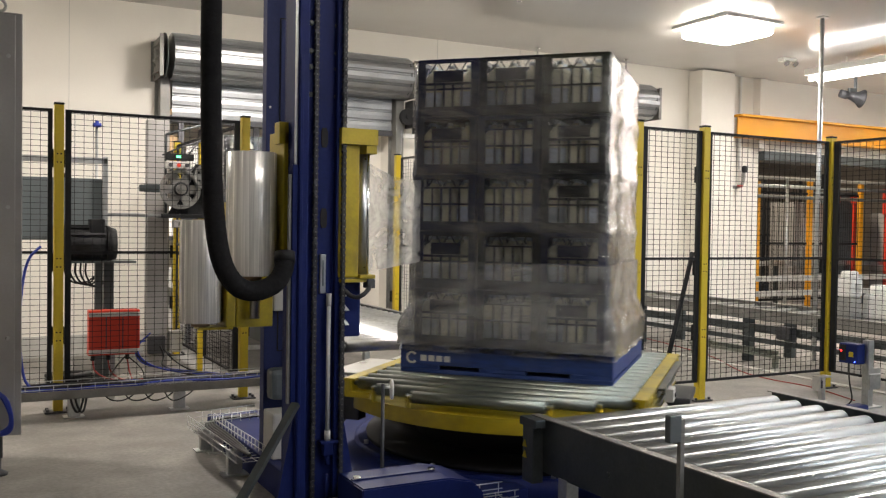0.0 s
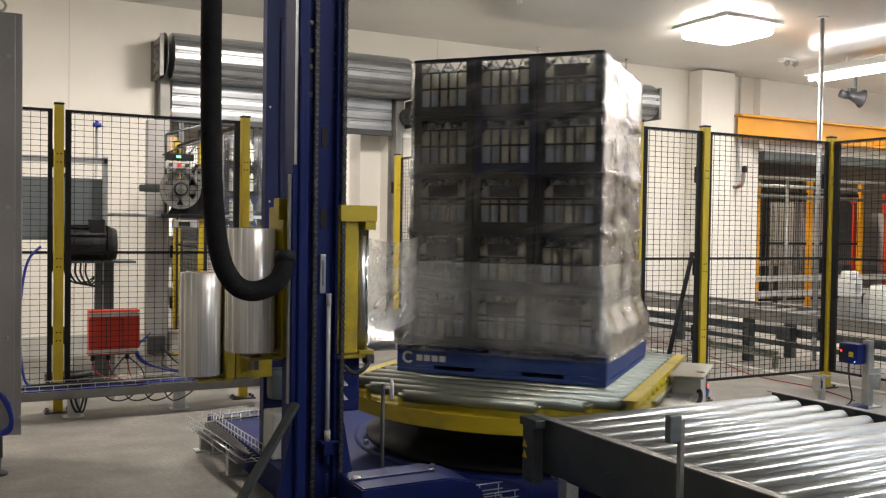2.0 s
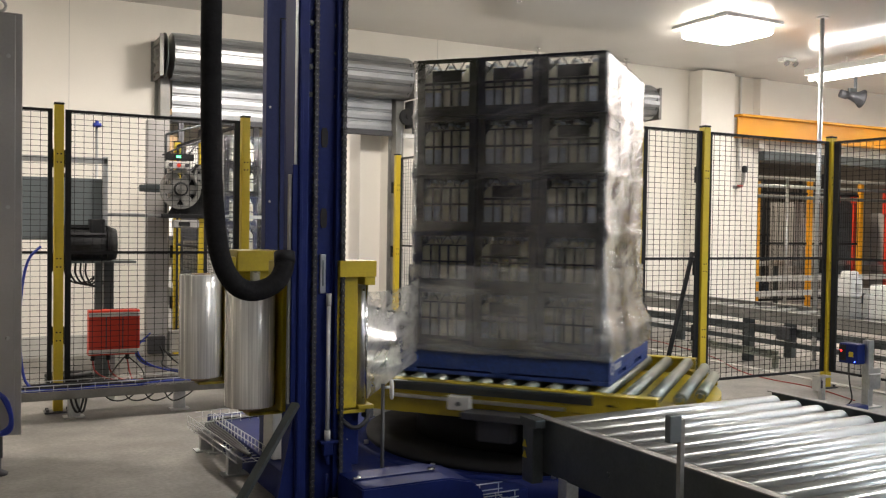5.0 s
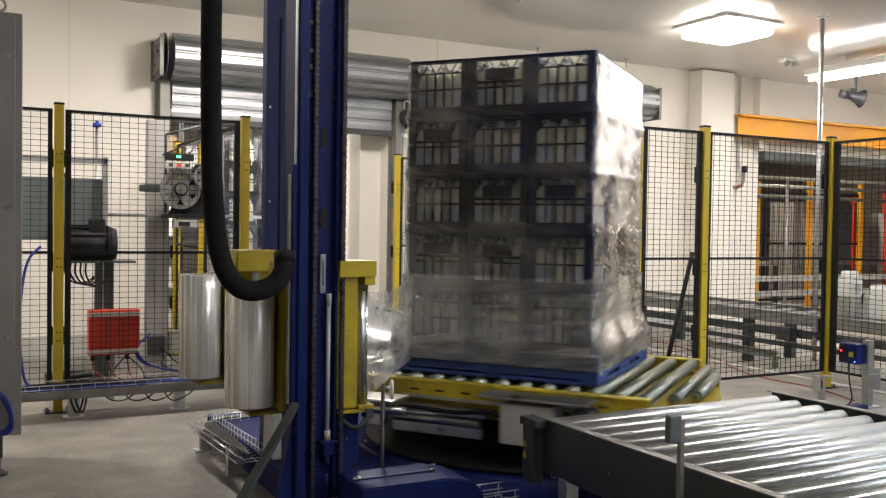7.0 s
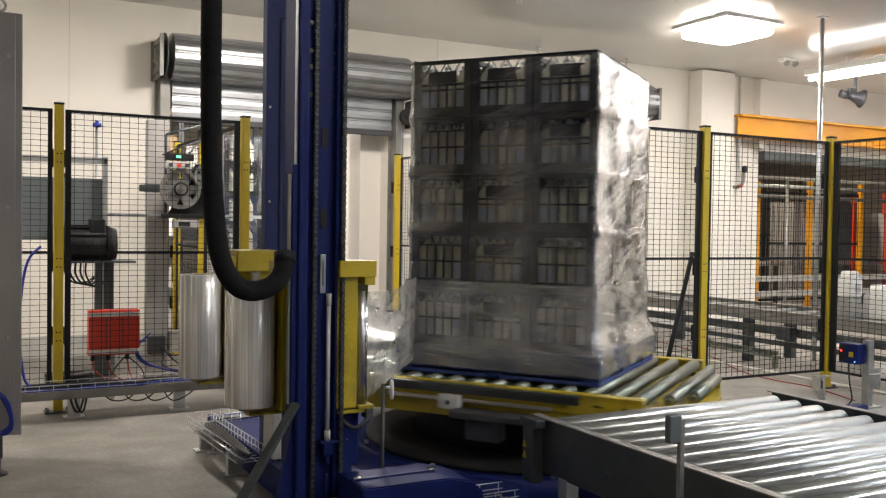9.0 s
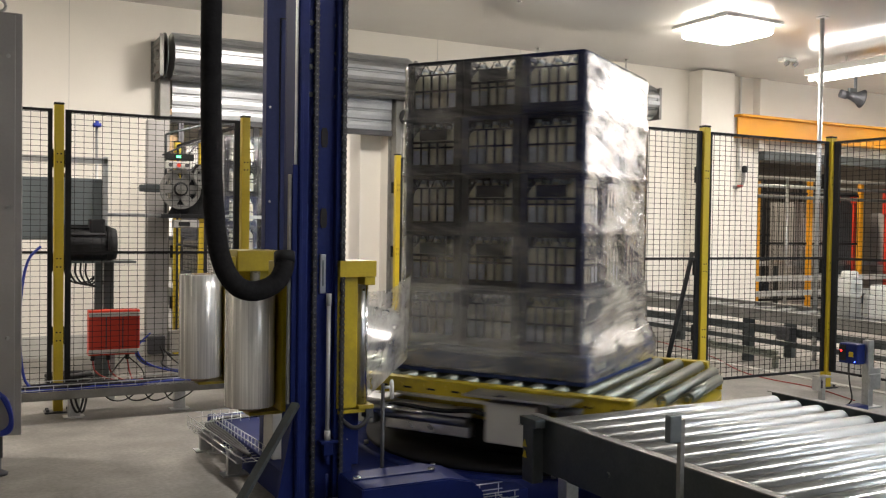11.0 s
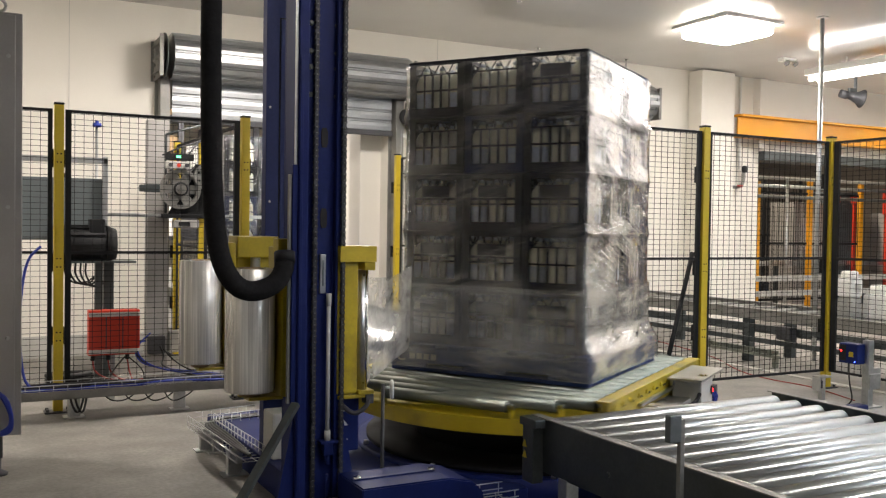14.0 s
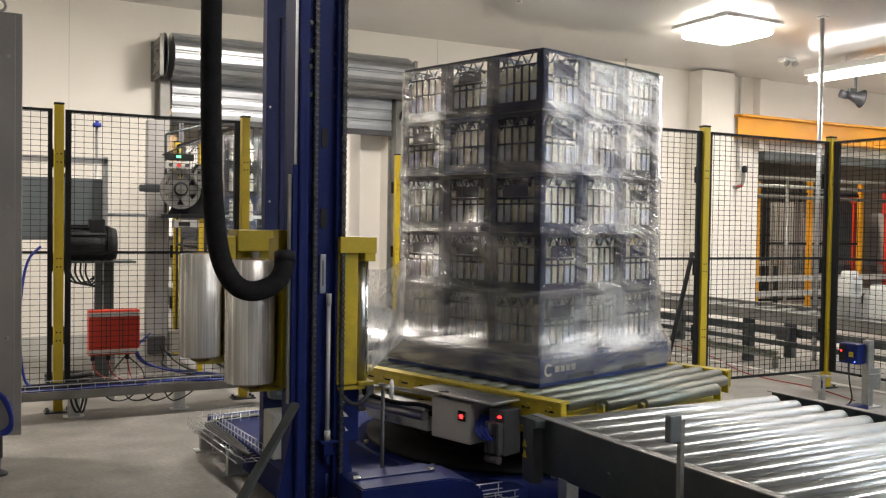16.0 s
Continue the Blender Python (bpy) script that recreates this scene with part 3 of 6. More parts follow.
# ---- turntable (origin on the axis at roller-top height) ----
def turntable():
    t = thing("turntable", TT, "round yellow turntable with a built-in powered roller deck", "turntable")
    R, SX = 1.09, 0.775
    a0 = math.acos(SX / R)
    arc = []
    for s in (1, -1):
        base = math.pi / 2 if s > 0 else -math.pi / 2
        half = math.pi / 2 - a0
        for i in range(25):
            a = base + half - 2 * half * i / 24 if s < 0 else base - half + 2 * half * i / 24
            arc.append((math.cos(a) * R, math.sin(a) * R))
    outline = arc[:25] + [(-x, -y) for x, y in arc[:25]]
    bm = B()
    prism(bm, outline, -0.182, -0.105)
    part("deck_frame", bm, M_YEL, t, "curved yellow steel deck frame")
    for s in (-1, 1):
        bm = B()
        box(bm, min(s * 0.745, s * 0.785), max(s * 0.745, s * 0.785), -0.87, 0.87, -0.1045, -0.012, 0.004)
        box(bm, min(s * 0.72, s * 0.79), max(s * 0.72, s * 0.79), -0.87, 0.87, -0.018, -0.006, 0.002)
        for k in range(13):
            y = -0.80 + k * 0.133
            cyl(bm, (s * 0.785, y, -0.045), (s * 0.793, y, -0.045), 0.013, seg=8)
        part("side_rail", bm, M_YEL, t)
        for k in range(12):
            bm = B()
            y = -0.82 + 0.145 * k
            box(bm, min(s * 0.7855, s * 0.787), max(s * 0.7855, s * 0.787), y, y + 0.05, -0.062, -0.052)
            part("slot", bm, M_BLACK, t)
        bm = B()
        a, b = s * 0.786, s * 0.81
        box(bm, min(a, b), max(a, b), -0.42, 0.5, -0.10, -0.082, 0.004)
        part("guard_strip", bm, M_STEEL, t)
    bm = B()
    cyl(bm, (-0.715, 0, 0), (0.715, 0, 0), 0.033, seg=20)
    cyl(bm, (-0.742, 0, 0), (-0.716, 0, 0), 0.016, seg=8)
    cyl(bm, (0.716, 0, 0), (0.742, 0, 0), 0.016, seg=8)
    me = mesh_of("roller", bm, M_CREAM)
    for k in range(14):
        share("roller", me, t, (0, -0.826 + k * 0.127, -0.033))
    # shorter end rollers on yellow brackets over the curved frame
    for y, half, z in ((0.945, 0.56, -0.036), (1.02, 0.34, -0.048)):
        bm = B()
        cyl(bm, (-half, 0, 0), (half, 0, 0), 0.031, seg=16)
        cyl(bm, (-half - 0.03, 0, 0), (-half - 0.001, 0, 0), 0.014, seg=8)
        cyl(bm, (half + 0.001, 0, 0), (half + 0.03, 0, 0), 0.014, seg=8)
        me = mesh_of("end_roller", bm, M_CREAM)
        for s in (-1, 1):
            share("end_roller", me, t, (0, s * y, z))
            for x in (-half - 0.02, half + 0.02):
                bm = B()
                box(bm, x - 0.006, x + 0.006, s * y - 0.02, s * y + 0.02, -0.1045, z + 0.008, 0.003)
                part("roller_bracket", bm, M_YEL, t)
    for s in (-1, 1):
        for q in (-1, 1):
            bm = B()
            prism(bm, [(s * 0.775, q * 0.765), (s * 0.775, q * 0.87), (s * 0.64, q * 0.87)], -0.1045, -0.076)
            part("corner_gusset", bm, M_YEL, t)
    # control box and clamp gear hung on one long side
    bm = B()
    box(bm, 0.80, 0.965, 0.19, 0.46, -0.25, -0.05, 0.008)
    cb = part("control_box", bm, M_LGREY, t, "grey control box with a red indicator")
    bm = B()
    box(bm, 0.9705, 0.976, 0.385, 0.435, -0.14, -0.09, 0.002)
    part("display_window", bm, M_BLACK, cb)
    bm = B()
    box(bm, 0.9765, 0.978, 0.40, 0.42, -0.127, -0.107, 0.0005)
    part("indicator", bm, M_LEDR, cb)
    bm = B()
    box(bm, 0.80, 0.99, 0.08, 0.63, -0.03, -0.018, 0.003)
    box(bm, 0.795, 0.815, 0.15, 0.55, -0.075, -0.0305, 0.003)
    part("cover_plate", bm, M_STEEL, t, "flat bare steel cover plate")
    bm = B()
    box(bm, 0.80, 0.92, 0.54, 0.64, -0.28, -0.06, 0.01)
    for k in range(4):
        box(bm, 0.921, 0.955, 0.545 + 0.024 * k, 0.563 + 0.024 * k, -0.27, -0.12, 0.004)
    cyl(bm, (0.94, 0.55, -0.295), (0.94, 0.63, -0.295), 0.02, seg=14)
    vb = part("valve_block", bm, M_DARK, t, "dark pneumatic valve block")
    bm = B()
    box(bm, 0.9205, 0.924, 0.60, 0.62, -0.10, -0.09)
    part("indicator", bm, M_LEDR, vb)
    bm = B()
    random.seed(5)
    for k in range(7):
        y = 0.47 + k * 0.012
        tube(bm, [(0.9, y, -0.11), (0.97, y + 0.02, -0.16 - 0.015 * (k % 3)), (0.96, y + 0.06, -0.21), (0.90, y + 0.09, -0.16)], 0.006, 6, 2)
    part("air_hoses", bm, M_BCABLE, t, "thin blue air hoses")
    bm = B()
    box(bm, 0.80, 0.93, -0.66, 0.10, -0.15, -0.12, 0.005)
    box(bm, 0.82, 0.90, -0.62, -0.5, -0.25, -0.15, 0.008)
    cyl(bm, (0.89, -0.46, -0.18), (0.89, 0.06, -0.18), 0.028, seg=14)
    cyl(bm, (0.89, -0.75, -0.18), (0.89, -0.46, -0.18), 0.012, seg=10)
    box(bm, 0.83, 1.0, -0.80, -0.74, -0.22, -0.10, 0.006)
    box(bm, 0.84, 1.03, -0.72, -0.36, -0.098, -0.082, 0.004)
    box(bm, 0.95, 1.02, -0.70, -0.62, -0.16, -0.0985, 0.006)
    cyl(bm, (1.0, -0.60, -0.135), (1.0, -0.30, -0.135), 0.022, seg=12)
    cyl(bm, (1.0, -0.30, -0.135), (1.0, -0.14, -0.135), 0.009, seg=8)
    box(bm, 0.80, 0.86, -0.45, 0.05, -0.27, -0.2, 0.006)
    cl = part("film_clamp", bm, M_STEEL, t, "steel film clamp with an air cylinder")
    bm = B()
    tube(bm, [(0.9, -0.42, -0.15), (1.0, -0.3, -0.1), (0.99, -0.05, -0.12), (0.97, 0.12, -0.1), (0.95, 0.2, -0.12)], 0.012, 8, 2)
    part("hose", bm, M_RUB, cl)
    bm = B()
    box(bm, -0.93, -0.80, -0.36, 0.08, -0.16, -0.125, 0.006)
    box(bm, -0.90, -0.80, -0.18, 0.0, -0.27, -0.16, 0.008)
    part("drive_cover", bm, M_DARK, t)
    bm = B()
    box(bm, -0.835, -0.795, -0.56, 0.50, -0.022, -0.008, 0.003)
    box(bm, -0.80, -0.7935, -0.56, 0.50, -0.06, -0.0225, 0.002)
    part("guard_angle", bm, M_CHAN, t, "dull steel angle along the rail")
    bm = B()
    box(bm, -0.85, -0.80, 0.06, 0.18, -0.135, -0.062, 0.006)
    sb = part("switch_box", bm, M_LGREY, t, "small light grey switch box")
    bm = B()
    cyl(bm, (-0.8505, 0.12, -0.10), (-0.858, 0.12, -0.10), 0.012, seg=10)
    part("switch_knob", bm, M_DARK, sb)
    bm = B()
    lathe(bm, [(0.62, -0.40), (0.66, -0.39), (0.66, -0.17), (0.62, -0.166)], 40)
    part("slewing_drum", bm, M_BLACK, t, "black drum under the deck")
    return t


TABLE = turntable()

WRAP = thing("stretch_wrapper", (TT.x, TT.y, 0), "dark blue turntable stretch wrapping machine with two masts", "stretch wrapper")
bm = B()
lathe(bm, [(1.02, 0.0), (1.02, 0.165), (1.0, 0.172)], 56)
box(bm, -1.56, -0.6, -0.92, 1.35, 0.0, 0.155, 0.006)
base = part("base_plate", bm, M_BLUE, WRAP, "blue steel floor base plate")
# track ring widened and coloured black to stand for shade under the deck
bm = B()
lathe(bm, [(0.95, 0.1725), (0.95, 0.20), (0.7, 0.205)], 56)
part("ring_track_shade", bm, M_BLACK, base)
bm = B()
cyl(bm, (0, 0, 0.0), (0, 0, 0.02), 0.014, seg=6)
ME_BOLT = mesh_of("bolt", bm, M_STEEL)
for k in range(3):
    a = math.radians(172 + k * 36)
    share("bolt", ME_BOLT, base, (math.cos(a) * 0.985, math.sin(a) * 0.985, 0.1725))

# drive housing in front of the mast
bm = B()
prism(bm, [(-0.20, 0.0), (0.36, 0.0), (0.36, 0.20), (0.335, 0.30), (0.28, 0.35), (0.18, 0.372), (-0.20, 0.372)], -0.13, 0.13, Matrix(((1, 0, 0, 0), (0, 0, 1, 0), (0, 1, 0, 0), (0, 0, 0, 1))))
bmesh.ops.recalc_face_normals(bm, faces=bm.faces)
bmesh.ops.bevel(bm, geom=bm.edges[:], offset=0.006, segments=2, affect="EDGES")
drive = part("drive_housing", bm, M_BLUE, WRAP, "blue drive housing with a rounded bolted cover")
drive.location = Vector((1.57, 3.33, 0)) - Vector((TT.x, TT.y, 0))
for x in (-0.02, 0.08):
    bm = B()
    cyl(bm, (x, -0.15, 0.285), (x, -0.13, 0.285), 0.014, seg=6)
    part("bolt", bm, M_CHROME, drive)
for x in (-0.17, 0.16):
    bm = B()
    cyl(bm, (x, 0.0, 0.372), (x, 0.0, 0.386), 0.016, seg=8)
    part("bolt", bm, M_CHROME, drive)
bm = B()
box(bm, -0.19, 0.17, -0.012, 0.012, 0.3725, 0.378)
part("cover_seam", bm, M_NAVY, drive)


# ---- masts ----
def chain(bm, pins, x, y, z0, z1, pitch=0.0235):
    """A roller chain whose link plates face along y, with its rivet heads in a mesh of their own."""
    z, k = z0, 0
    while z < z1:
        for dy in (-0.010, 0.007) if k % 2 else (-0.007, 0.004):
            cyl(bm, (x, y + dy, z), (x, y + dy + 0.003, z), 0.0098, seg=10, smooth=False)
            cyl(bm, (x, y + dy, z + pitch), (x, y + dy + 0.003, z + pitch), 0.0098, seg=10, smooth=False)
            box(bm, x - 0.0072, x + 0.0072, y + dy, y + dy + 0.003, z, z + pitch)
        cyl(bm, (x, y - 0.004, z), (x, y + 0.004, z), 0.0085, seg=8)
        cyl(pins, (x, y - 0.0118, z), (x, y - 0.0102, z), 0.0027, seg=6)
        z, k = z + pitch, k + 1


bm = B()
ZT = 3.1
box(bm, -0.102, -0.06, 0.0, 0.17, 0.16, ZT, 0.004)
box(bm, 0.06, 0.102, 0.0, 0.17, 0.16, ZT, 0.004)
box(bm, -0.0595, 0.0595, 0.028, 0.05, 0.16, ZT)
box(bm, -0.102, 0.102, 0.1705, 0.18, 0.16, ZT)
mast = part("mast", bm, M_BLUE, WRAP, "tall dark blue steel mast with lifting chains")
mast.location = Vector((1.305, 3.5, 0)) - Vector((TT.x, TT.y, 0))
bm = B()
box(bm, -0.113, -0.1025, 0.012, 0.022, 1.62, ZT, 0.002)
part("guide_rail", bm, M_GALV, mast, "bright steel guide rail")
bm = B()
box(bm, -0.124, -0.1025, 0.004, 0.045, 0.62, 1.619, 0.003)
box(bm, -0.098, -0.084, -0.006, -0.0005, 0.3, 2.05, 0.002)
part("rail_cover", bm, M_BLUE, mast)
bm = B()
box(bm, -0.136, -0.1245, 0.012, 0.03, 0.66, 1.58, 0.002)
part("guide_rail", bm, M_GALVD, mast, "bright steel guide rail")
for x, y in ((-0.026, 0.012), (0.0865, -0.012)):
    bm, pins = B(), B()
    chain(bm, pins, x, y, 0.27, ZT - 0.05)
    lc = part("lifting_chain", bm, M_DARK, mast, "dark oiled roller chain")
    tagged(part("rivet_heads", pins, M_GALVD, lc), kind="stuff")
for z in (1.905, 2.017, 2.08, 2.193, 2.31):
    for x in (-0.045, 0.066):
        bm = B()
        cyl(bm, (x, 0.019, z), (x, 0.0275, z), 0.008, seg=6)
        cyl(bm, (x, 0.0245, z), (x, 0.0276, z), 0.011, seg=12)
        part("bolt", bm, M_CHAN, mast)
for z in (1.407, 1.735):
    bm = B()
    prism(bm, [(-0.014 + 0.014 * c, 0.04 * d) for c, d in ((-1, -0.6), (-0.6, -1), (0.6, -1), (1, -0.6), (1, 0.6), (0.6, 1), (-0.6, 1), (-1, 0.6))], 0.0235, 0.0285, Matrix(((1, 0, 0, 0.03), (0, 0, 1, 0), (0, 1, 0, z), (0, 0, 0, 1))))
    part("access_hole", bm, M_BLACK, mast, "dark slotted access hole")
bm = B()
box(bm, 0.0, 0.026, 0.018, 0.0275, 1.10, 1.26, 0.003)
part("rating_plate", bm, M_STEEL, mast, "grey name plate with an unreadable line")
bm = B()
box(bm, 0.010, 0.016, 0.0165, 0.0178, 1.13, 1.235)
part("text_bar", bm, M_MGREY, mast)
bm = B()
cyl(bm, (0.035, 0.005, 0.52), (0.035, 0.005, 1.085), 0.0085, seg=12)
cyl(bm, (0.035, 0.005, 0.50), (0.035, 0.005, 0.54), 0.013, seg=12)
cyl(bm, (0.035, 0.005, 1.05), (0.035, 0.005, 1.10), 0.011, seg=12)
part("gas_strut", bm, M_LGREY, mast, "pale grey tension rod")
bm = B()
box(bm, 0.0, 0.075, -0.02, 0.0275, 0.488, 0.500, 0.002)
box(bm, 0.015, 0.055, -0.012, 0.022, 0.44, 0.4875, 0.003)
cyl(bm, (0.035, 0.005, 0.40), (0.035, 0.005, 0.44), 0.01, seg=8)
cyl(bm, (0.035, 0.005, 0.27), (0.035, 0.005, 0.36), 0.007, seg=8)
part("strut_bracket", bm, M_BLUE, mast)
bm = B()
for s in (-1, 1):
    prism(bm, [(s * 0.103, 0.16), (s * 0.19, 0.16), (s * 0.103, 0.62)] if s > 0 else [(-0.19, 0.16), (-0.103, 0.16), (-0.103, 0.62)], 0.02, 0.05, Matrix(((1, 0, 0, 0), (0, 0, 1, 0), (0, 1, 0, 0), (0, 0, 0, 1))))
box(bm, -0.24, 0.24, -0.06, 0.26, 0.02, 0.16, 0.008)
part("foot", bm, M_BLUE, mast, "blue gusseted foot")
bm = B()
box(bm, -0.09, -0.02, -0.09, -0.01, 0.2, 0.262, 0.006)
box(bm, 0.01, 0.10, -0.10, -0.01, 0.2, 0.266, 0.006)
box(bm, -0.10, 0.11, -0.011, -0.001, 0.17, 0.25, 0.003)
part("sprocket_block", bm, M_STEEL, mast)
bm = B()
lo_, hi_ = Vector((-0.62, -0.44, 0.16)), Vector((-0.115, -0.03, 0.67))
q_ = (hi_ - lo_).to_track_quat("Z", "X").to_matrix().to_4x4()
box(bm, -0.004, 0.004, -0.016, 0.016, 0, (hi_ - lo_).length, 0.001, Matrix.Translation(lo_) @ q_)
box(bm, -0.016, -0.0042, 0.012, 0.016, 0, (hi_ - lo_).length, 0.0, Matrix.Translation(lo_) @ q_)
box(bm, -0.68, -0.56, -0.5, -0.38, 0.0, 0.165, 0.006)
part("brace", bm, M_CHAN, mast, "dull steel diagonal brace")

bm = B()
box(bm, -0.156, 0.14, -0.12, -0.05, 0.16, ZT, 0.004)
rear = part("mast", bm, M_NAVY, WRAP, "dark blue rear mast with a flat access panel")
rear.location = Vector((1.60, 4.85, 0)) - Vector((TT.x, TT.y, 0))
# black plate behind the panel draws the dark line of its groove
bm = B()
box(bm, -0.086, 0.125, -0.1235, -0.1205, 0.7, 2.475)
part("panel_groove", bm, M_BLACK, rear)
bm = B()
box(bm, -0.08, 0.12, -0.130, -0.1238, 0.706, 2.468, 0.002)
part("access_panel", bm, M_NAVY, rear)
for z in (1.0, 1.5, 2.0, 2.6):
    bm = B()
    cyl(bm, (-0.135, -0.124, z), (-0.135, -0.1205, z), 0.006, seg=8)
    part("screw", bm, M_STEEL, rear)
bm = B()
tube(bm, [(-0.02, -0.16, 0.4), (-0.025, -0.165, 1.1), (-0.015, -0.16, 1.5), (-0.022, -0.165, 1.9), (-0.01, -0.16, 2.2), (0.03, -0.15, 2.28)], 0.014, 8, 2)
part("cable_conduit", bm, M_RUB, rear)
bm = B()
box(bm, -0.16, 0.10, -0.30, -0.13, 0.16, 0.40, 0.012)
part("gearbox_cover", bm, M_LGREY, rear, "light grey gearbox cover")
bm = B()
box(bm, -0.15, 0.06, -0.24, -0.13, 0.455, 0.62, 0.03)
part("gearbox", bm, M_MGREY, rear)
bm = B()
box(bm, -0.12, 0.04, -0.17, -0.122, 0.92, 1.05, 0.01)
part("junction_box", bm, M_LGREY, rear)


# ---- film carriages (origin at the roll's foot) ----
def roll_mesh(bm, h, r):
    lathe(bm, [(r - 0.004, 0), (r, 0.004), (r, h - 0.004), (r - 0.004, h)], 40)


def carriage(name, mirror):
    """mirror -1: the side on which the film leaves, towards the turntable."""
    t = thing(name, (0, 0, 0), "yellow film carriage with a full clear film roll", "film carriage", "film carriages")
    bm = B()
    roll_mesh(bm, 0.51, 0.104)
    part("film_roll", bm, M_FROLL, t, "full silvery roll of clear stretch film")
    bm = B()
    cyl(bm, (0, 0, -0.02), (0, 0, 0.514), 0.045, seg=20)
    part("roll_core", bm, M_CARD, t)
    bm = B()
    box(bm, -0.02, 0.15, -0.06, 0.06, -0.035, -0.021, 0.004)
    box(bm, 0.105, 0.15, -0.10, 0.10, -0.02, 0.60, 0.006)
    part("back_plate", bm, M_YEL, t)
    if mirror < 0:
        bm = B()
        box(bm, 0.085, 0.165, -0.10, -0.03, 0.545, 0.635, 0.004)
        box(bm, 0.165, 0.30, -0.06, -0.02, 0.545, 0.60, 0.004)
        part("top_arm", bm, M_YEL, t)
    if mirror < 0:
        bm = B()
        box(bm, 0.295, 0.385, -0.235, -0.075, 0.0, 0.544, 0.006)
        part("pre_stretch_housing", bm, M_YEL, t, "yellow sheet steel pre-stretch housing")
        bm = B()
        prism(bm, [(0.295, 0.545), (0.455, 0.545), (0.455, 0.61), (0.295, 0.61)], -0.26, -0.10, Matrix(((1, 0, 0, 0), (0, 0, 1, 0), (0, 1, 0, 0), (0, 0, 0, 1))))
        bmesh.ops.recalc_face_normals(bm, faces=bm.faces)
        box(bm, 0.405, 0.453, -0.255, -0.12, 0.51, 0.5445, 0.003)
        part("top_cover", bm, M_YEL, t)
        bm = B()
        box(bm, 0.386, 0.455, -0.25, -0.17, -0.005, 0.012, 0.003)
        box(bm, 0.30, 0.44, -0.24, -0.10, -0.02, -0.0055, 0.003)
        part("bottom_bearing", bm, M_YEL, t)
        for x, r in ((0.408, 0.017), (0.428, 0.009)):
            bm = B()
            cyl(bm, (x, -0.215, 0.0125), (x, -0.215, 0.5095), r, seg=16)
            part("guide_roller", bm, M_STEEL if r > 0.015 else M_CHROME, t)
        bm = B()
        box(bm, 0.29, 0.415, -0.19, -0.10, -0.25, -0.0205, 0.01)
        part("motor_cover", bm, M_BLUE, t, "dark blue motor cover")
        for k in range(3):
            bm = B()
            z = -0.20 + k * 0.06
            prism(bm, [(0.33, z), (0.365, z), (0.33, z + 0.04)], -0.1925, -0.191, Matrix(((1, 0, 0, 0), (0, 0, 1, 0), (0, 1, 0, 0), (0, 0, 0, 1))))
            part("label_mark", bm, M_WHITE, t)
        bm = B()
        tube(bm, [(0.33, -0.2, -0.05), (0.37, -0.24, -0.09), (0.42, -0.25, -0.06), (0.44, -0.24, -0.02)], 0.01, 6, 2)
        box(bm, 0.42, 0.455, -0.25, -0.2, -0.045, -0.006, 0.004)
        part("film_sensor", bm, M_DARK, t)
    else:
        bm = B()
        box(bm, 0.17, 0.36, -0.04, 0.08, -0.03, 0.525, 0.006)
        part("pre_stretch_housing", bm, M_YEL, t, "yellow sheet steel pre-stretch housing")
        bm = B()
        box(bm, 0.16, 0.37, -0.09, 0.09, 0.5255, 0.632, 0.006)
        part("top_cover", bm, M_YEL, t)
        bm = B()
        cyl(bm, (0.25, -0.09, 0.02), (0.25, -0.09, 0.525), 0.025, seg=14)
        part("guide_roller", bm, M_STEEL, t)
    return t


CAR_F = carriage("film_carriage", -1)
CAR_R = carriage("film_carriage", 1)

# web of film from the carriage to the load (origin at the last guide roller)
WEB = thing("film_web", (1.50, 3.51, 0.62), "taut clear stretch film running from roller to load", "stretch film")
bm = B()
nx, nz = 40, 12
grid = [[bm.verts.new((1.42 * i / nx, 0.004 * math.sin(i * 0.35 + k * 0.25) * (i / nx), 0.01 + (0.46 - 0.03 * math.sin(math.pi * i / nx)) * k / nz)) for k in range(nz + 1)] for i in range(nx + 1)]
for i in range(nx):
    for k in range(nz):
        bm.faces.new((grid[i][k], grid[i + 1][k], grid[i + 1][k + 1], grid[i][k + 1])).smooth = True
part("film_sheet", bm, M_WEB, WEB)


# ---- the load (origin on the turntable's axis, at roller height) ----
OFF = Vector((0.0026, -0.0123, 0.0))
LOAD = thing("pallet_load", TT, "blue pallet stacked with crates of milk bottles, wrapped in film", "pallet load")
CW, CH, PH = 0.352, 0.3135, 0.15


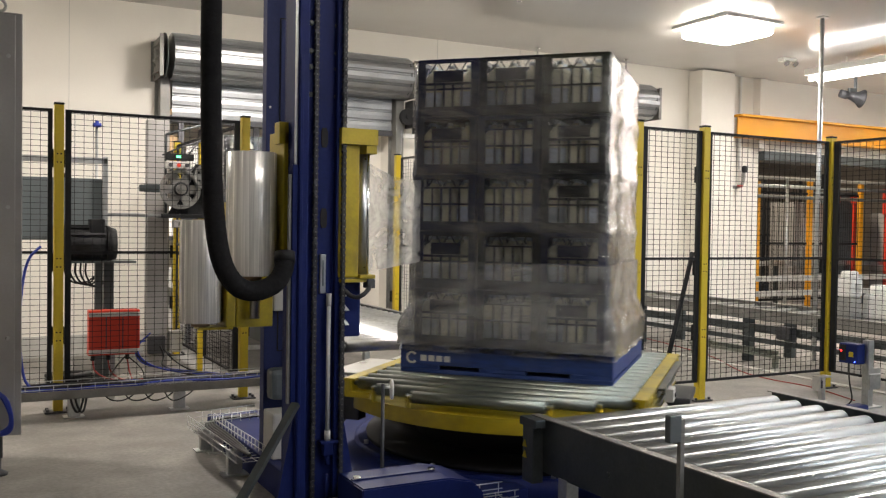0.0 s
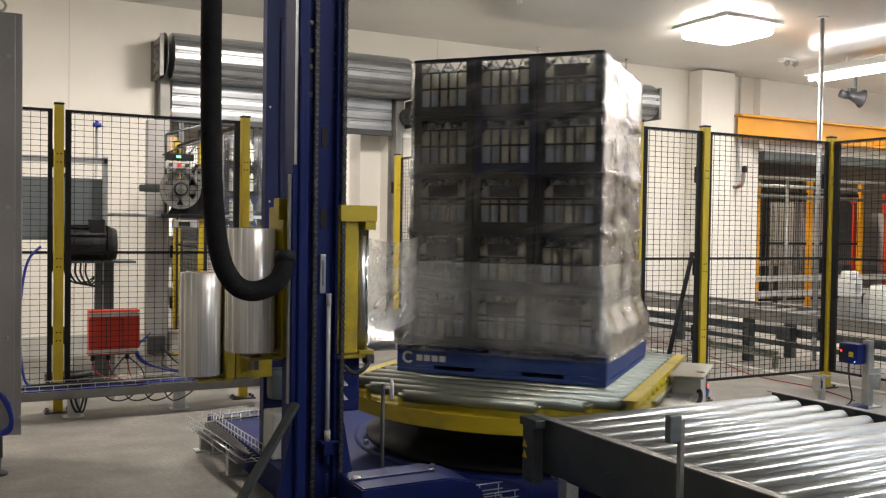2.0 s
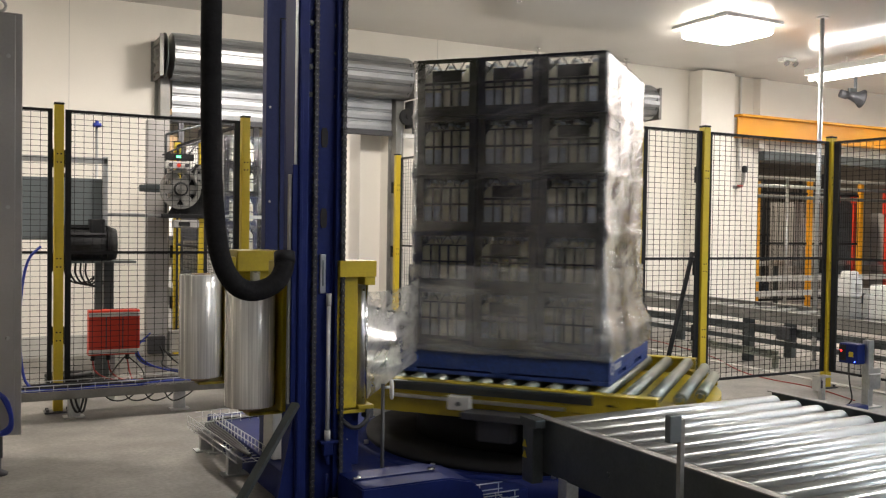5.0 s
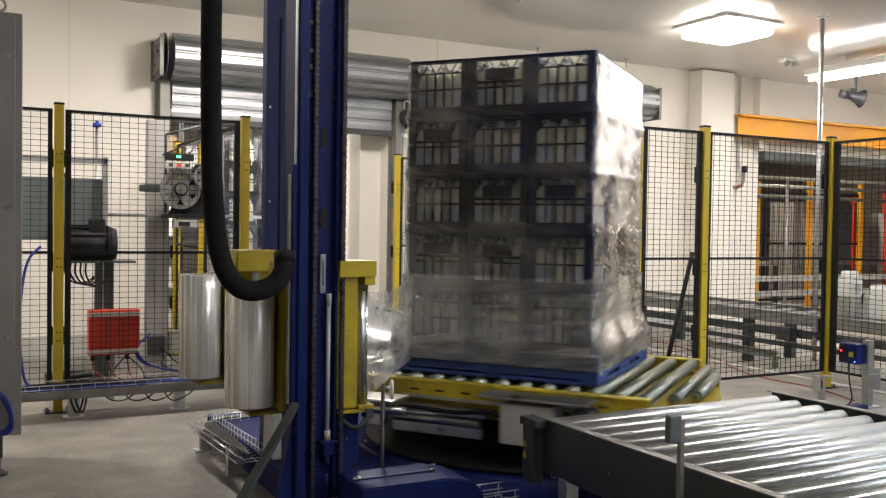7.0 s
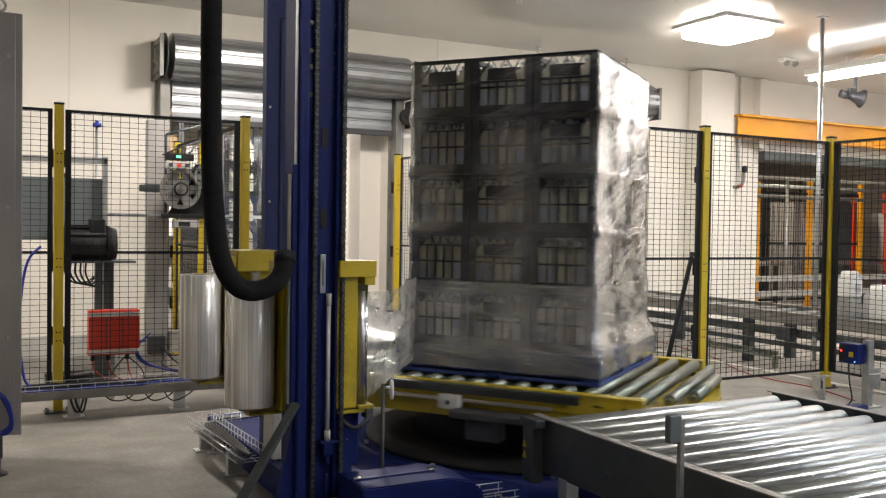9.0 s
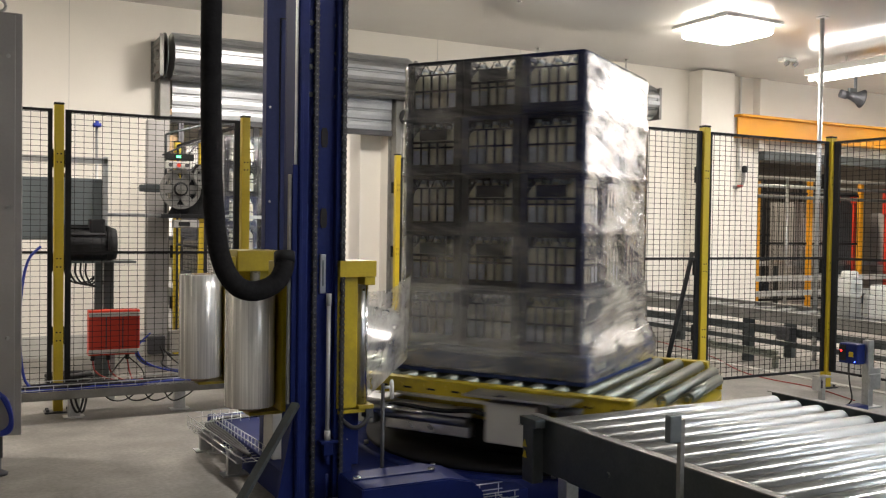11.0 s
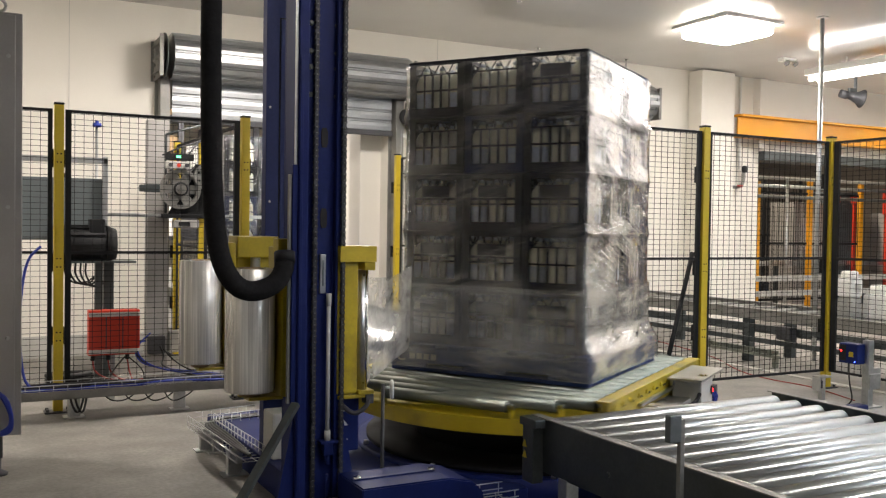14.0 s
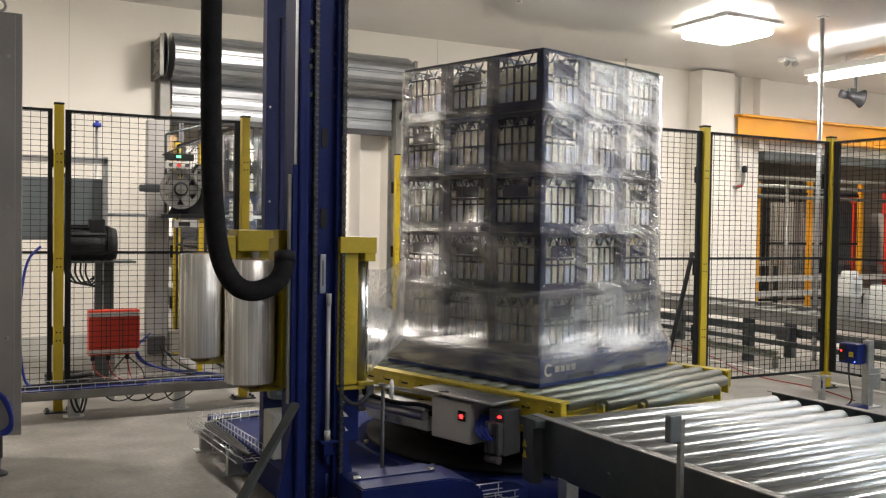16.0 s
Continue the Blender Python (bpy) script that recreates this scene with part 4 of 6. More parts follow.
def crate_mesh():
    bm = B()
    h, g = CW / 2 - 0.003, CH - 0.004
    th = 0.008
    for sx in (-1, 1):
        for sy in (-1, 1):
            prism(bm, [(sx * h, sy * h), (sx * (h - 0.043), sy * h), (sx * (h - 0.043), sy * (h - th)), (sx * (h - th), sy * (h - th)), (sx * (h - th), sy * (h - 0.043)), (sx * h, sy * (h - 0.043))], 0.0, g)
    box(bm, -h + th, h - th, -h + th, h - th, 0.004, 0.014)
    a, b = -h + 0.043, h - 0.043
    for q in range(4):
        m = Matrix.Rotation(math.pi / 2 * q, 4, "Z")
        y0, y1 = -h, -h + th
        box(bm, a, b, y0 + 0.001, y1, 0.0, 0.052, 0.0, m)
        box(bm, a, b, y0 - 0.002, y1, g - 0.022, g, 0.0, m)
        box(bm, -h + 0.002, h - 0.002, y0 - 0.006, y0, g - 0.014, g - 0.004, 0.0, m)
        if q % 2 == 0:
            box(bm, a + 0.045, b - 0.045, y0, y1 - 0.002, g - 0.125, g - 0.062, 0.0, m)
            box(bm, a, b, y0 + 0.001, y1, g - 0.140, g - 0.127, 0.0, m)
            box(bm, a, b, y0 + 0.001, y1, g - 0.168, g - 0.158, 0.0, m)
            lo, hi = 0.052, g - 0.140
        else:
            box(bm, a, b, y0 + 0.001, y1, g - 0.168, g - 0.158, 0.0, m)
            box(bm, a, b, y0 + 0.001, y1, g - 0.078, g - 0.070, 0.0, m)
            lo, hi = 0.052, g - 0.070
        for k in range(1, 5):
            x = a + (b - a) * k / 5
            w = 0.006 if k in (2, 3) else 0.004
            box(bm, x - w, x + w, y0 + 0.002, y1, lo, hi, 0.0, m)
        for k in range(1, 6):
            x = a + (b - a) * k / 6
            s = 0.014 if k % 2 else -0.014
            z1, z0 = g - 0.022, g - 0.066
            bm2 = [(x - s - 0.003, z0), (x - s + 0.003, z0), (x + s + 0.003, z1), (x + s - 0.003, z1)]
            prism(bm, bm2, y0 + 0.002, y1, m @ Matrix(((1, 0, 0, 0), (0, 0, 1, 0), (0, 1, 0, 0), (0, 0, 0, 1))))
    return bm


ME_CRATE = [mesh_of("crate", crate_mesh(), M_CRATE), mesh_of("crate", crate_mesh(), M_CRATEB), mesh_of("crate", crate_mesh(), M_CRATEG)]


def bottle_mesh(labelled):
    bm = B()
    s = 0.049
    rings = []
    for k, z in ((0.93, 0.0), (1.0, 0.008), (1.0, 0.03), (1.0, 0.12), (1.0, 0.155), (0.97, 0.175), (0.8, 0.205), (0.52, 0.228), (0.34, 0.238), (0.33, 0.25)):
        ring = []
        for i in range(16):
            a = 2 * math.pi * (i + 0.5) / 16
            c, d = math.cos(a), math.sin(a)
            e = 0.45 if k > 0.7 else 0.85
            ring.append(bm.verts.new((math.copysign(abs(c) ** e, c) * s * k, math.copysign(abs(d) ** e, d) * s * k, z)))
        rings.append(ring)
    for p, q in zip(rings, rings[1:]):
        for i in range(16):
            j = (i + 1) % 16
            bm.faces.new((p[i], p[j], q[j], q[i])).smooth = True
    bm.faces.new(rings[0][::-1])
    bm.faces.new(rings[-1])
    me = bpy.data.meshes.new("bottle")
    cyl(bm, (0, 0, 0.2505), (0, 0, 0.268), 0.019, seg=14)
    for f in bm.faces:
        if f.calc_center_median().z > 0.2503:
            f.material_index = 1
        elif labelled and 0.04 < f.calc_center_median().z < 0.11:
            f.material_index = 2
    bm.to_mesh(me)
    bm.free()
    me.materials.append(M_MILK)
    me.materials.append(M_CAP)
    me.materials.append(M_LABEL)
    return me


ME_BOTTLE = [bottle_mesh(False), bottle_mesh(True)]
random.seed(11)
for lay in range(5):
    jog = (random.uniform(-0.006, 0.006), random.uniform(-0.006, 0.006))
    for ix in range(3):
        for iy in range(3):
            loc = Vector(((ix - 1) * CW + jog[0] + random.uniform(-0.002, 0.002), (iy - 1) * CW + jog[1] + random.uniform(-0.002, 0.002), PH + lay * CH)) + OFF
            turn = random.choice((0, 0, 1, 1, 2, 3)) * math.pi / 2
            pick = random.choice((0, 0, 0, 0, 1, 2))
            # corner column coloured blue throughout to stand for a navy sheen of light
            if (ix, iy) == (2, 2):
                pick = 1
            c = share("crate", ME_CRATE[pick], LOAD, loc, turn)
            for bx in (-1, 0, 1):
                for by in (-1, 0, 1):
                    if ix == 1 and iy == 1 and (bx or by):
                        continue
                    b = share("bottle", ME_BOTTLE[1 if (bx + by) % 2 == 0 else 0], c, (bx * 0.103, by * 0.103, 0.0145), random.uniform(-0.06, 0.06))

PW = 0.5825
bm = B()
box(bm, -PW, -PW + 0.10, -PW, PW, 0.129, 0.149, 0.003)
for v in bm.verts:
    v.co += OFF
pal = part("pallet", bm, M_PALLET, LOAD, "scuffed blue wooden pallet")
for y in (-PW + 0.05, 0.0, PW - 0.05):
    for x in (-PW + 0.07, 0.0, PW - 0.07):
        bm = B()
        box(bm, x - 0.07, x + 0.07, y - 0.05, y + 0.05, 0.022, 0.108, 0.004)
        for v in bm.verts:
            v.co += OFF
        part("block", bm, M_PALLET, pal)
for k in range(1, 7):
    bm = B()
    x = -PW + 0.055 + k * (2 * PW - 0.11) / 6
    box(bm, x - 0.05, x + 0.05, -PW, PW, 0.129, 0.149, 0.003)
    for v in bm.verts:
        v.co += OFF
    part("deck_board", bm, M_PALLET, pal)
for k in range(3):
    bm = B()
    y = (-PW + 0.05, 0.0, PW - 0.05)[k]
    box(bm, -PW, PW, y - 0.05, y + 0.05, 0.108, 0.1285, 0.003)
    box(bm, -PW, PW, y - 0.05, y + 0.05, 0.0, 0.0215, 0.003)
    for v in bm.verts:
        v.co += OFF
    part("bearer_board", bm, M_PALLET, pal)
for s in (-1, 1):
    bm = B()
    x = s * (PW - 0.05)
    box(bm, x - 0.05, x + 0.05, -PW + 0.101, PW - 0.101, 0.0, 0.0205, 0.003)
    # side skirts with fork pockets
    a, b = s * (PW - 0.022), s * (PW + 0.001)
    box(bm, min(a, b), max(a, b), -PW + 0.02, PW - 0.02, 0.03, 0.127, 0.003)
    for v in bm.verts:
        v.co += OFF
    part("side_board", bm, M_PALLET, pal)
for s in (-1, 1):
    # notched bearer face across the other two sides, with the worn stencil on its end
    bm = B()
    a, b = s * (PW - 0.022), s * (PW + 0.001)
    box(bm, -PW, PW, min(a, b), max(a, b), 0.045, 0.128, 0.003)
    for x0, x1 in ((-PW, -0.36), (-0.13, 0.13), (0.36, PW)):
        box(bm, x0, x1, min(a, b), max(a, b), 0.0225, 0.0445, 0.003)
    for v in bm.verts:
        v.co += OFF
    part("side_board", bm, M_PALLET, pal)
    bm = B()
    spin = Matrix.Rotation(0.0 if s > 0 else math.pi, 4, "Z")
    for k in range(10):
        a0, a1 = math.radians(220 + k * 28), math.radians(220 + (k + 1) * 28)
        prism(bm, [(0.515 + r * math.cos(w), 0.082 + r * math.sin(w)) for r, w in ((0.022, a0), (0.034, a0), (0.034, a1), (0.022, a1))], PW + 0.002, PW + 0.0035, spin @ Matrix(((1, 0, 0, 0), (0, 0, 1, 0), (0, 1, 0, 0), (0, 0, 0, 1))))
    for x0 in (0.43, 0.385, 0.34, 0.295):
        box(bm, x0, x0 + 0.034, PW + 0.002, PW + 0.0035, 0.066, 0.098, 0.0, spin)
    for v in bm.verts:
        v.co += OFF
    part("stencil_mark", bm, M_LGREY, pal, "worn white stencilled mark")


def sleeve(z_levels, material, name, seed, rough_amp):
    """A wrapped skin round the square load: half-widths by height, tucked in between the crates, creased."""
    bm = B()
    rings = []
    per = 36
    noise.seed_set(seed)
    for z, a in z_levels:
        ring = []
        for side in range(4):
            for i in range(per):
                s = -1 + 2 * i / per
                tuck = -0.004 * math.cos(s * math.pi * 3) if abs(s) < 0.9 else 0.0
                p = Vector((s * a, -(a + tuck), z))
                if abs(s) > 0.97:
                    p *= 1.0
                p = Matrix.Rotation(math.pi / 2 * side, 3, "Z") @ p
                nrm = Matrix.Rotation(math.pi / 2 * side, 3, "Z") @ Vector((0, -1, 0))
                u = s * a + side * 3.1
                d = noise.noise(Vector((u * 2.2, (z - 0.35 * u) * 12, seed))) * rough_amp + noise.noise(Vector((u * 3.0, (z + 0.9 * u) * 15, seed + 9.0))) * rough_amp * 0.55 + noise.noise(Vector((p.x * 14, p.y * 14, z * 40))) * rough_amp * 0.15
                ring.append(bm.verts.new(p + nrm * d + OFF))
        rings.append(ring)
    k = len(rings[0])
    for p, q in zip(rings, rings[1:]):
        for i in range(k):
            j = (i + 1) % k
            bm.faces.new((p[i], p[j], q[j], q[i])).smooth = True
    return part(name, bm, material, LOAD)


top = PH + 5 * CH
lev = []
z = PH - 0.03
while z < top - 0.016:
    f = ((z - PH) / CH) % 1.0
    a = 0.537 + 0.010 * (abs(f - 0.5) * 2) ** 5
    if z < PH + 0.10:
        a += 0.055 * (1 - (z - PH + 0.03) / 0.13) ** 1.3
    lev.append((z, a))
    z += 0.0125
tagged(sleeve(lev, M_FILM, "film_wrap", 3, 0.006), "clear wrinkled stretch film")
lev = []
z = 0.022
while z < PH + 1.08 * CH:
    a = 0.552
    if z < PH + 0.10:
        a = 0.552 + 0.047 * min(1.0, (PH + 0.10 - z) / 0.11)
    lev.append((z, a))
    z += 0.02
SKIRT = tagged(sleeve(lev, M_FILM2, "film_wrap", 7, 0.004), "several milky layers of stretch film")

# ---- hose loop at the mast ----
hose = thing("cable_hose", (1.17, 3.45, 1.17), "thick black ribbed cable hose hanging in a loop", "cable hose")
bm = B()
P = [(0.828, 3.40, 3.3), (0.828, 3.40, 2.4), (0.826, 3.40, 2.0), (0.832, 3.40, 1.55), (0.85, 3.40, 1.34), (0.875, 3.40, 1.22), (0.93, 3.41, 1.14), (1.0, 3.42, 1.117), (1.08, 3.43, 1.14), (1.115, 3.44, 1.175), (1.135, 3.455, 1.215), (1.14, 3.47, 1.26)]
pts = [Vector(p) for p in P]
for _ in range(4):
    q = [pts[0]]
    for a, b in zip(pts, pts[1:]):
        q += [a * 0.75 + b * 0.25, a * 0.25 + b * 0.75]
    pts = q + [pts[-1]]
# even steps, alternately wide and narrow: ribs
walked, ring_at = [pts[0]], 0.0
step = 0.006
acc = 0.0
for a, b in zip(pts, pts[1:]):
    d = (b - a).length
    while acc + d >= step:
        f = (step - acc) / d
        a = a + (b - a) * f
        walked.append(a)
        d = (b - a).length
        acc = 0.0
    acc += d
rings = []
for i, p in enumerate(walked):
    d = (walked[min(i + 1, len(walked) - 1)] - walked[max(i - 1, 0)]).normalized()
    side = Vector((0, 1, 0))
    up = d.cross(side).normalized()
    r = 0.0392 if i % 4 < 2 else 0.0387
    rings.append([bm.verts.new(p - Vector((1.17, 3.45, 1.17)) + (up * math.cos(2 * math.pi * k / 14) + side * math.sin(2 * math.pi * k / 14)) * r) for k in range(14)])
for a, b in zip(rings, rings[1:]):
    for i in range(14):
        j = (i + 1) % 14
        bm.faces.new((a[i], a[j], b[j], b[i])).smooth = True
part("hose", bm, M_RUB, hose)
bm = B()
cyl(bm, (-0.033, 0.01, 0.06), (-0.03, 0.022, 0.10), 0.0415, seg=16)
part("end_fitting", bm, M_BLACK, hose)

# ---- control cabinet ----
cab = thing("control_cabinet", (-0.2, 5.65, 0), "tall grey steel control cabinet on levelling feet", "control cabinet")
bm = B()
box(bm, -0.8, 0.51, -0.24, 0.25, 0.22, 2.485, 0.006)
part("body", bm, M_GREY, cab)
bm = B()
box(bm, -0.79, 0.475, -0.262, -0.2405, 0.25, 2.47, 0.006)
door = part("door", bm, M_GREY, cab)
for z in (2.25, 1.45, 0.75, 0.42):
    bm = B()
    cyl(bm, (0.44, -0.268, z), (0.44, -0.262, z), 0.011, seg=12)
    part("screw", bm, M_STEEL, door)
bm = B()
box(bm, 0.30, 0.345, -0.272, -0.2625, 1.95, 2.25, 0.004)
part("rating_plate", bm, M_DARK, door)
bm = B()
box(bm, -0.79, 0.42, -0.23, 0.24, 0.10, 0.2195, 0.004)
part("plinth", bm, M_DARK, cab)
for x in (-0.7, 0.40):
    bm = B()
    lathe(bm, [(0.05, 0.0), (0.05, 0.012), (0.016, 0.03), (0.016, 0.1)], 16, Matrix.Translation((x, -0.18, 0)))
    part("foot", bm, M_DARK, cab)
bm = B()
ringpts = [(0.40 + 0.033 * math.cos(a), -0.1, 2.545 + 0.033 * math.sin(a)) for a in [2 * math.pi * k / 18 for k in range(19)]]
tube(bm, ringpts, 0.009, 8)
cyl(bm, (0.40, -0.1, 2.485), (0.40, -0.1, 2.515), 0.014, seg=10)
part("lifting_eye", bm, M_STEEL, cab)

random.seed(21)


def cable(name_label, pts, r, material):
    t = thing("cable", pts[0], name_label, "cable", "loose cables")
    bm = B()
    o = Vector(pts[0])
    tube(bm, [Vector(p) - o for p in pts], r, 6, 3)
    part("sheath", bm, material, t)


for k in range(3):
    cable("thick blue cable dropping beside the grey cabinet", [(0.14 + k * 0.02, 5.37, 0.52 - 0.03 * k), (0.22 + k * 0.01, 5.35, 0.44), (0.27, 5.34, 0.3 - 0.02 * k), (0.2, 5.35, 0.24), (0.0, 5.37, 0.22)], 0.011, M_BCABLE)

# ---- wire cable trays ----
def wire_tray(bm, pts, width=0.18, depth=0.06, gap=0.09):
    """Welded wire tray along a level line of points."""
    pts = [Vector(p) for p in pts]
    for a, b in zip(pts, pts[1:]):
        d = (b - a).normalized()
        s = Vector((-d.y, d.x, 0))
        for off, z in ((-width / 2, depth), (-width / 2, 0.0), (-width / 6, 0.0), (width / 6, 0.0), (width / 2, 0.0), (width / 2, depth), (-width / 2, depth / 2), (width / 2, depth / 2)):
            cyl(bm, a + s * off + Vector((0, 0, z)), b + s * off + Vector((0, 0, z)), 0.0028, seg=5)
        n = int((b - a).length / gap)
        for k in range(n + 1):
            p = a + d * min(k * gap, (b - a).length)
            tube(bm, [p + s * (-width / 2) + Vector((0, 0, depth)), p + s * (-width / 2), p + s * (width / 2), p + s * (width / 2) + Vector((0, 0, depth))], 0.0026, 4)


def tray_leg(parent, x, y, h):
    bm = B()
    box(bm, x - 0.04, x + 0.04, y - 0.025, y + 0.025, 0.008, h, 0.003)
    box(bm, x - 0.07, x + 0.07, y - 0.05, y + 0.05, 0.0, 0.008)
    part("leg", bm, M_GALV, parent)


tr = thing("cable_tray", (0.0, 6.88, 0), "galvanised wire cable tray on short legs, full of cables", "cable tray", "cable trays")
bm = B()
wire_tray(bm, [(-0.4, 0, 0.185), (2.3, 0.04, 0.185)], 0.2)
part("wire_basket", bm, M_GALV, tr)
bm = B()
box(bm, -0.4, 2.3, -0.125, -0.115, 0.15, 0.21)
box(bm, -0.4, 2.3, -0.125, -0.085, 0.15, 0.155)
part("side_rail", bm, M_GALVD, tr)
for x in (0.73, 1.46, 2.15):
    tray_leg(tr, x, 0.0, 0.182)
for k in range(9):
    pts = []
    y0 = 6.81 + 0.018 * k
    for i in range(15):
        pts.append((-0.4 + i * 0.19, y0 + random.uniform(-0.012, 0.012), 0.205 + random.uniform(0, 0.025) + 0.004 * (k % 3)))
    cable("cable lying in the wire tray", pts, 0.007 if k % 3 else 0.010, (M_BCABLE, M_KCABLE, M_KCABLE)[k % 3])
tr = thing("cable_tray", (1.30, 5.55, 0), "low galvanised wire tray bent round the machine base", "cable tray", "cable trays")
bm = B()
wire_tray(bm, [(0.42, 0.14, 0.14), (0.02, 0.06, 0.14), (0.06, -0.9, 0.14)], 0.16, 0.07, 0.06)
part("wire_basket", bm, M_GALV, tr)
for x, y in ((0.04, 0.0), (0.10, -0.07), (0.05, -0.6)):
    tray_leg(tr, x, y, 0.138)
for k in range(4):
    cable("black cable lying in the low tray", [(1.7, 5.66 + 0.02 * k, 0.16), (1.4, 5.62 + 0.015 * k, 0.17), (1.31 + 0.02 * k, 5.5, 0.165), (1.32 + 0.02 * k, 5.2, 0.17), (1.34 + 0.015 * k, 4.9, 0.16), (1.36, 4.68, 0.165)], 0.009, M_KCABLE)
tr = thing("cable_tray", (2.08, 3.55, 0), "small galvanised wire tray on the floor by the drive", "cable tray", "cable trays")
bm = B()
wire_tray(bm, [(-0.08, -0.06, 0.15), (0.14, -0.06, 0.15)], 0.14, 0.06, 0.1)
part("wire_basket", bm, M_GALV, tr)
tray_leg(tr, 0.0, -0.06, 0.148)

# ---- poles with reflectors and sensors ----
t = thing("reflector_post", (1.585, 3.50, 0), "slim dark steel post with a white round reflector", "reflector")
bm = B()
cyl(bm, (0, 0, 0.0), (0, 0, 0.715), 0.008, seg=12)
cyl(bm, (0, 0, 0.0), (0, 0, 0.01), 0.03, seg=12)
part("post", bm, M_DARK, t)
bm = B()
cyl(bm, (0.008, -0.004, 0.70), (0.03, -0.004, 0.70), 0.006, seg=8)
lathe(bm, [(0.036, 0.0), (0.042, 0.003), (0.042, 0.012), (0.036, 0.014)], 24, Matrix.Translation((0.042, 0.02, 0.685)) @ Matrix.Rotation(radians(90), 4, "X") @ Matrix.Rotation(radians(70), 4, "Y"))
part("reflector", bm, M_WHITE, t)
t = thing("sensor_post", (2.085, 2.25, 0), "galvanised post with a grey box sensor beside the conveyor", "sensor")
bm = B()
box(bm, -0.009, 0.009, -0.009, 0.009, 0.0, 0.765, 0.002)
box(bm, -0.05, 0.05, -0.05, 0.05, 0.0, 0.008)
part("post", bm, M_GALVD, t)
bm = B()
box(bm, -0.058, -0.0095, -0.014, 0.014, 0.692, 0.782, 0.005)
part("sensor_head", bm, M_MGREY, t)
bm = B()
box(bm, -0.01, 0.022, 0.0115, 0.03, 0.68, 0.765, 0.004)
part("bracket", bm, M_GALVD, t)

t = thing("scanner_stand", (6.36, 4.78, 0), "aluminium profile stand carrying a dark blue code scanner", "scanner")
bm = B()
box(bm, -0.03, 0.03, -0.03, 0.03, 0.012, 0.535, 0.003)
for s in (-1, 1):
    box(bm, s * 0.031 - 0.001, s * 0.031 + 0.001, -0.018, -0.012, 0.02, 0.53)
box(bm, -0.16, 0.12, -0.05, 0.05, 0.0, 0.0118, 0.003)
part("profile_post", bm, M_GALV, t)
bm = B()
box(bm, -0.13, -0.031, 0.0, 0.17, 0.345, 0.505, 0.012)
sc_ = part("scanner_body", bm, M_BLUE, t, "dark blue scanner housing")
bm = B()
box(bm, -0.135, -0.1305, 0.10, 0.165, 0.365, 0.49, 0.003)
part("lens_window", bm, M_BLACK, sc_)
bm = B()
box(bm, -0.139, -0.1355, 0.138, 0.148, 0.435, 0.45, 0.001)
part("red_beam_lamp", bm, M_LEDR, sc_)
bm = B()
cyl(bm, (-0.131, 0.02, 0.365), (-0.134, 0.02, 0.365), 0.006, seg=10)
part("blue_lamp", bm, M_LEDB, sc_)
bm = B()
box(bm, -0.1335, -0.1305, 0.035, 0.075, 0.40, 0.44, 0.001)
part("sticker", bm, M_YEL, sc_)
bm = B()
box(bm, 0.031, 0.13, -0.02, 0.02, 0.25, 0.31, 0.004)
box(bm, -0.03, 0.1, -0.045, -0.031, 0.15, 0.27, 0.004)
part("side_bracket", bm, M_GALV, t)
cable("thin black cable hanging from the scanner", [(6.24, 4.86, 0.35), (6.22, 4.84, 0.2), (6.25, 4.82, 0.06), (6.2, 4.85, 0.01)], 0.006, M_KCABLE)
t = thing("photo_sensor", (6.30, 5.16, 0), "small galvanised bracket with a photoelectric sensor", "sensor")
bm = B()
box(bm, -0.02, 0.02, -0.02, 0.02, 0.0, 0.2, 0.002)
box(bm, -0.07, 0.07, -0.04, 0.04, 0.185, 0.20, 0.003)
box(bm, -0.07, -0.06, -0.04, 0.04, 0.08, 0.185, 0.003)
part("bracket", bm, M_GALV, t)
bm = B()
box(bm, -0.058, -0.022, -0.03, 0.03, 0.10, 0.165, 0.006)
part("sensor_head", bm, M_DARK, t)
t = thing("rubber_chock", (6.18, 4.72, 0), "dark blue plastic block on the floor", "block")
bm = B()
box(bm, -0.10, 0.06, -0.05, 0.05, 0.0, 0.05, 0.015)
part("block", bm, M_NAVY, t)
cable("thin red cable trailing over the floor", [(7.7, 9.0, 0.008), (7.45, 7.9, 0.008), (7.25, 7.3, 0.008), (6.75, 6.5, 0.008), (6.66, 6.0, 0.008), (6.72, 5.6, 0.008), (6.5, 5.0, 0.006)], 0.0055, M_RCABLE)

# ---- conveyor line behind the fence ----
t = thing("chain_conveyor", (7.4, 6.5, 0), "long grey steel conveyor with low guard rails", "conveyor")
for x in (0.0, 0.75):
    bm = B()
    box(bm, x - 0.02, x + 0.02, -5.5, 3.3, 0.46, 0.56, 0.004)
    box(bm, x - 0.035, x + 0.035, -5.5, 3.3, 0.5605, 0.572, 0.002)
    part("top_rail", bm, M_GALVD, t)
    for z in (0.36, 0.22):
        bm = B()
        box(bm, x - 0.015, x + 0.015, -5.5, 3.3, z, z + 0.05, 0.003)
        part("guard_rail", bm, M_CHAN, t)
    for k in range(5):
        bm = B()
        y = -4.6 + k * 1.72
        box(bm, x + 0.021 if x == 0 else x - 0.10, x + 0.10 if x == 0 else x - 0.021, y - 0.05, y + 0.05, 0.0, 0.555, 0.004)
        part("leg", bm, M_CHAN, t)
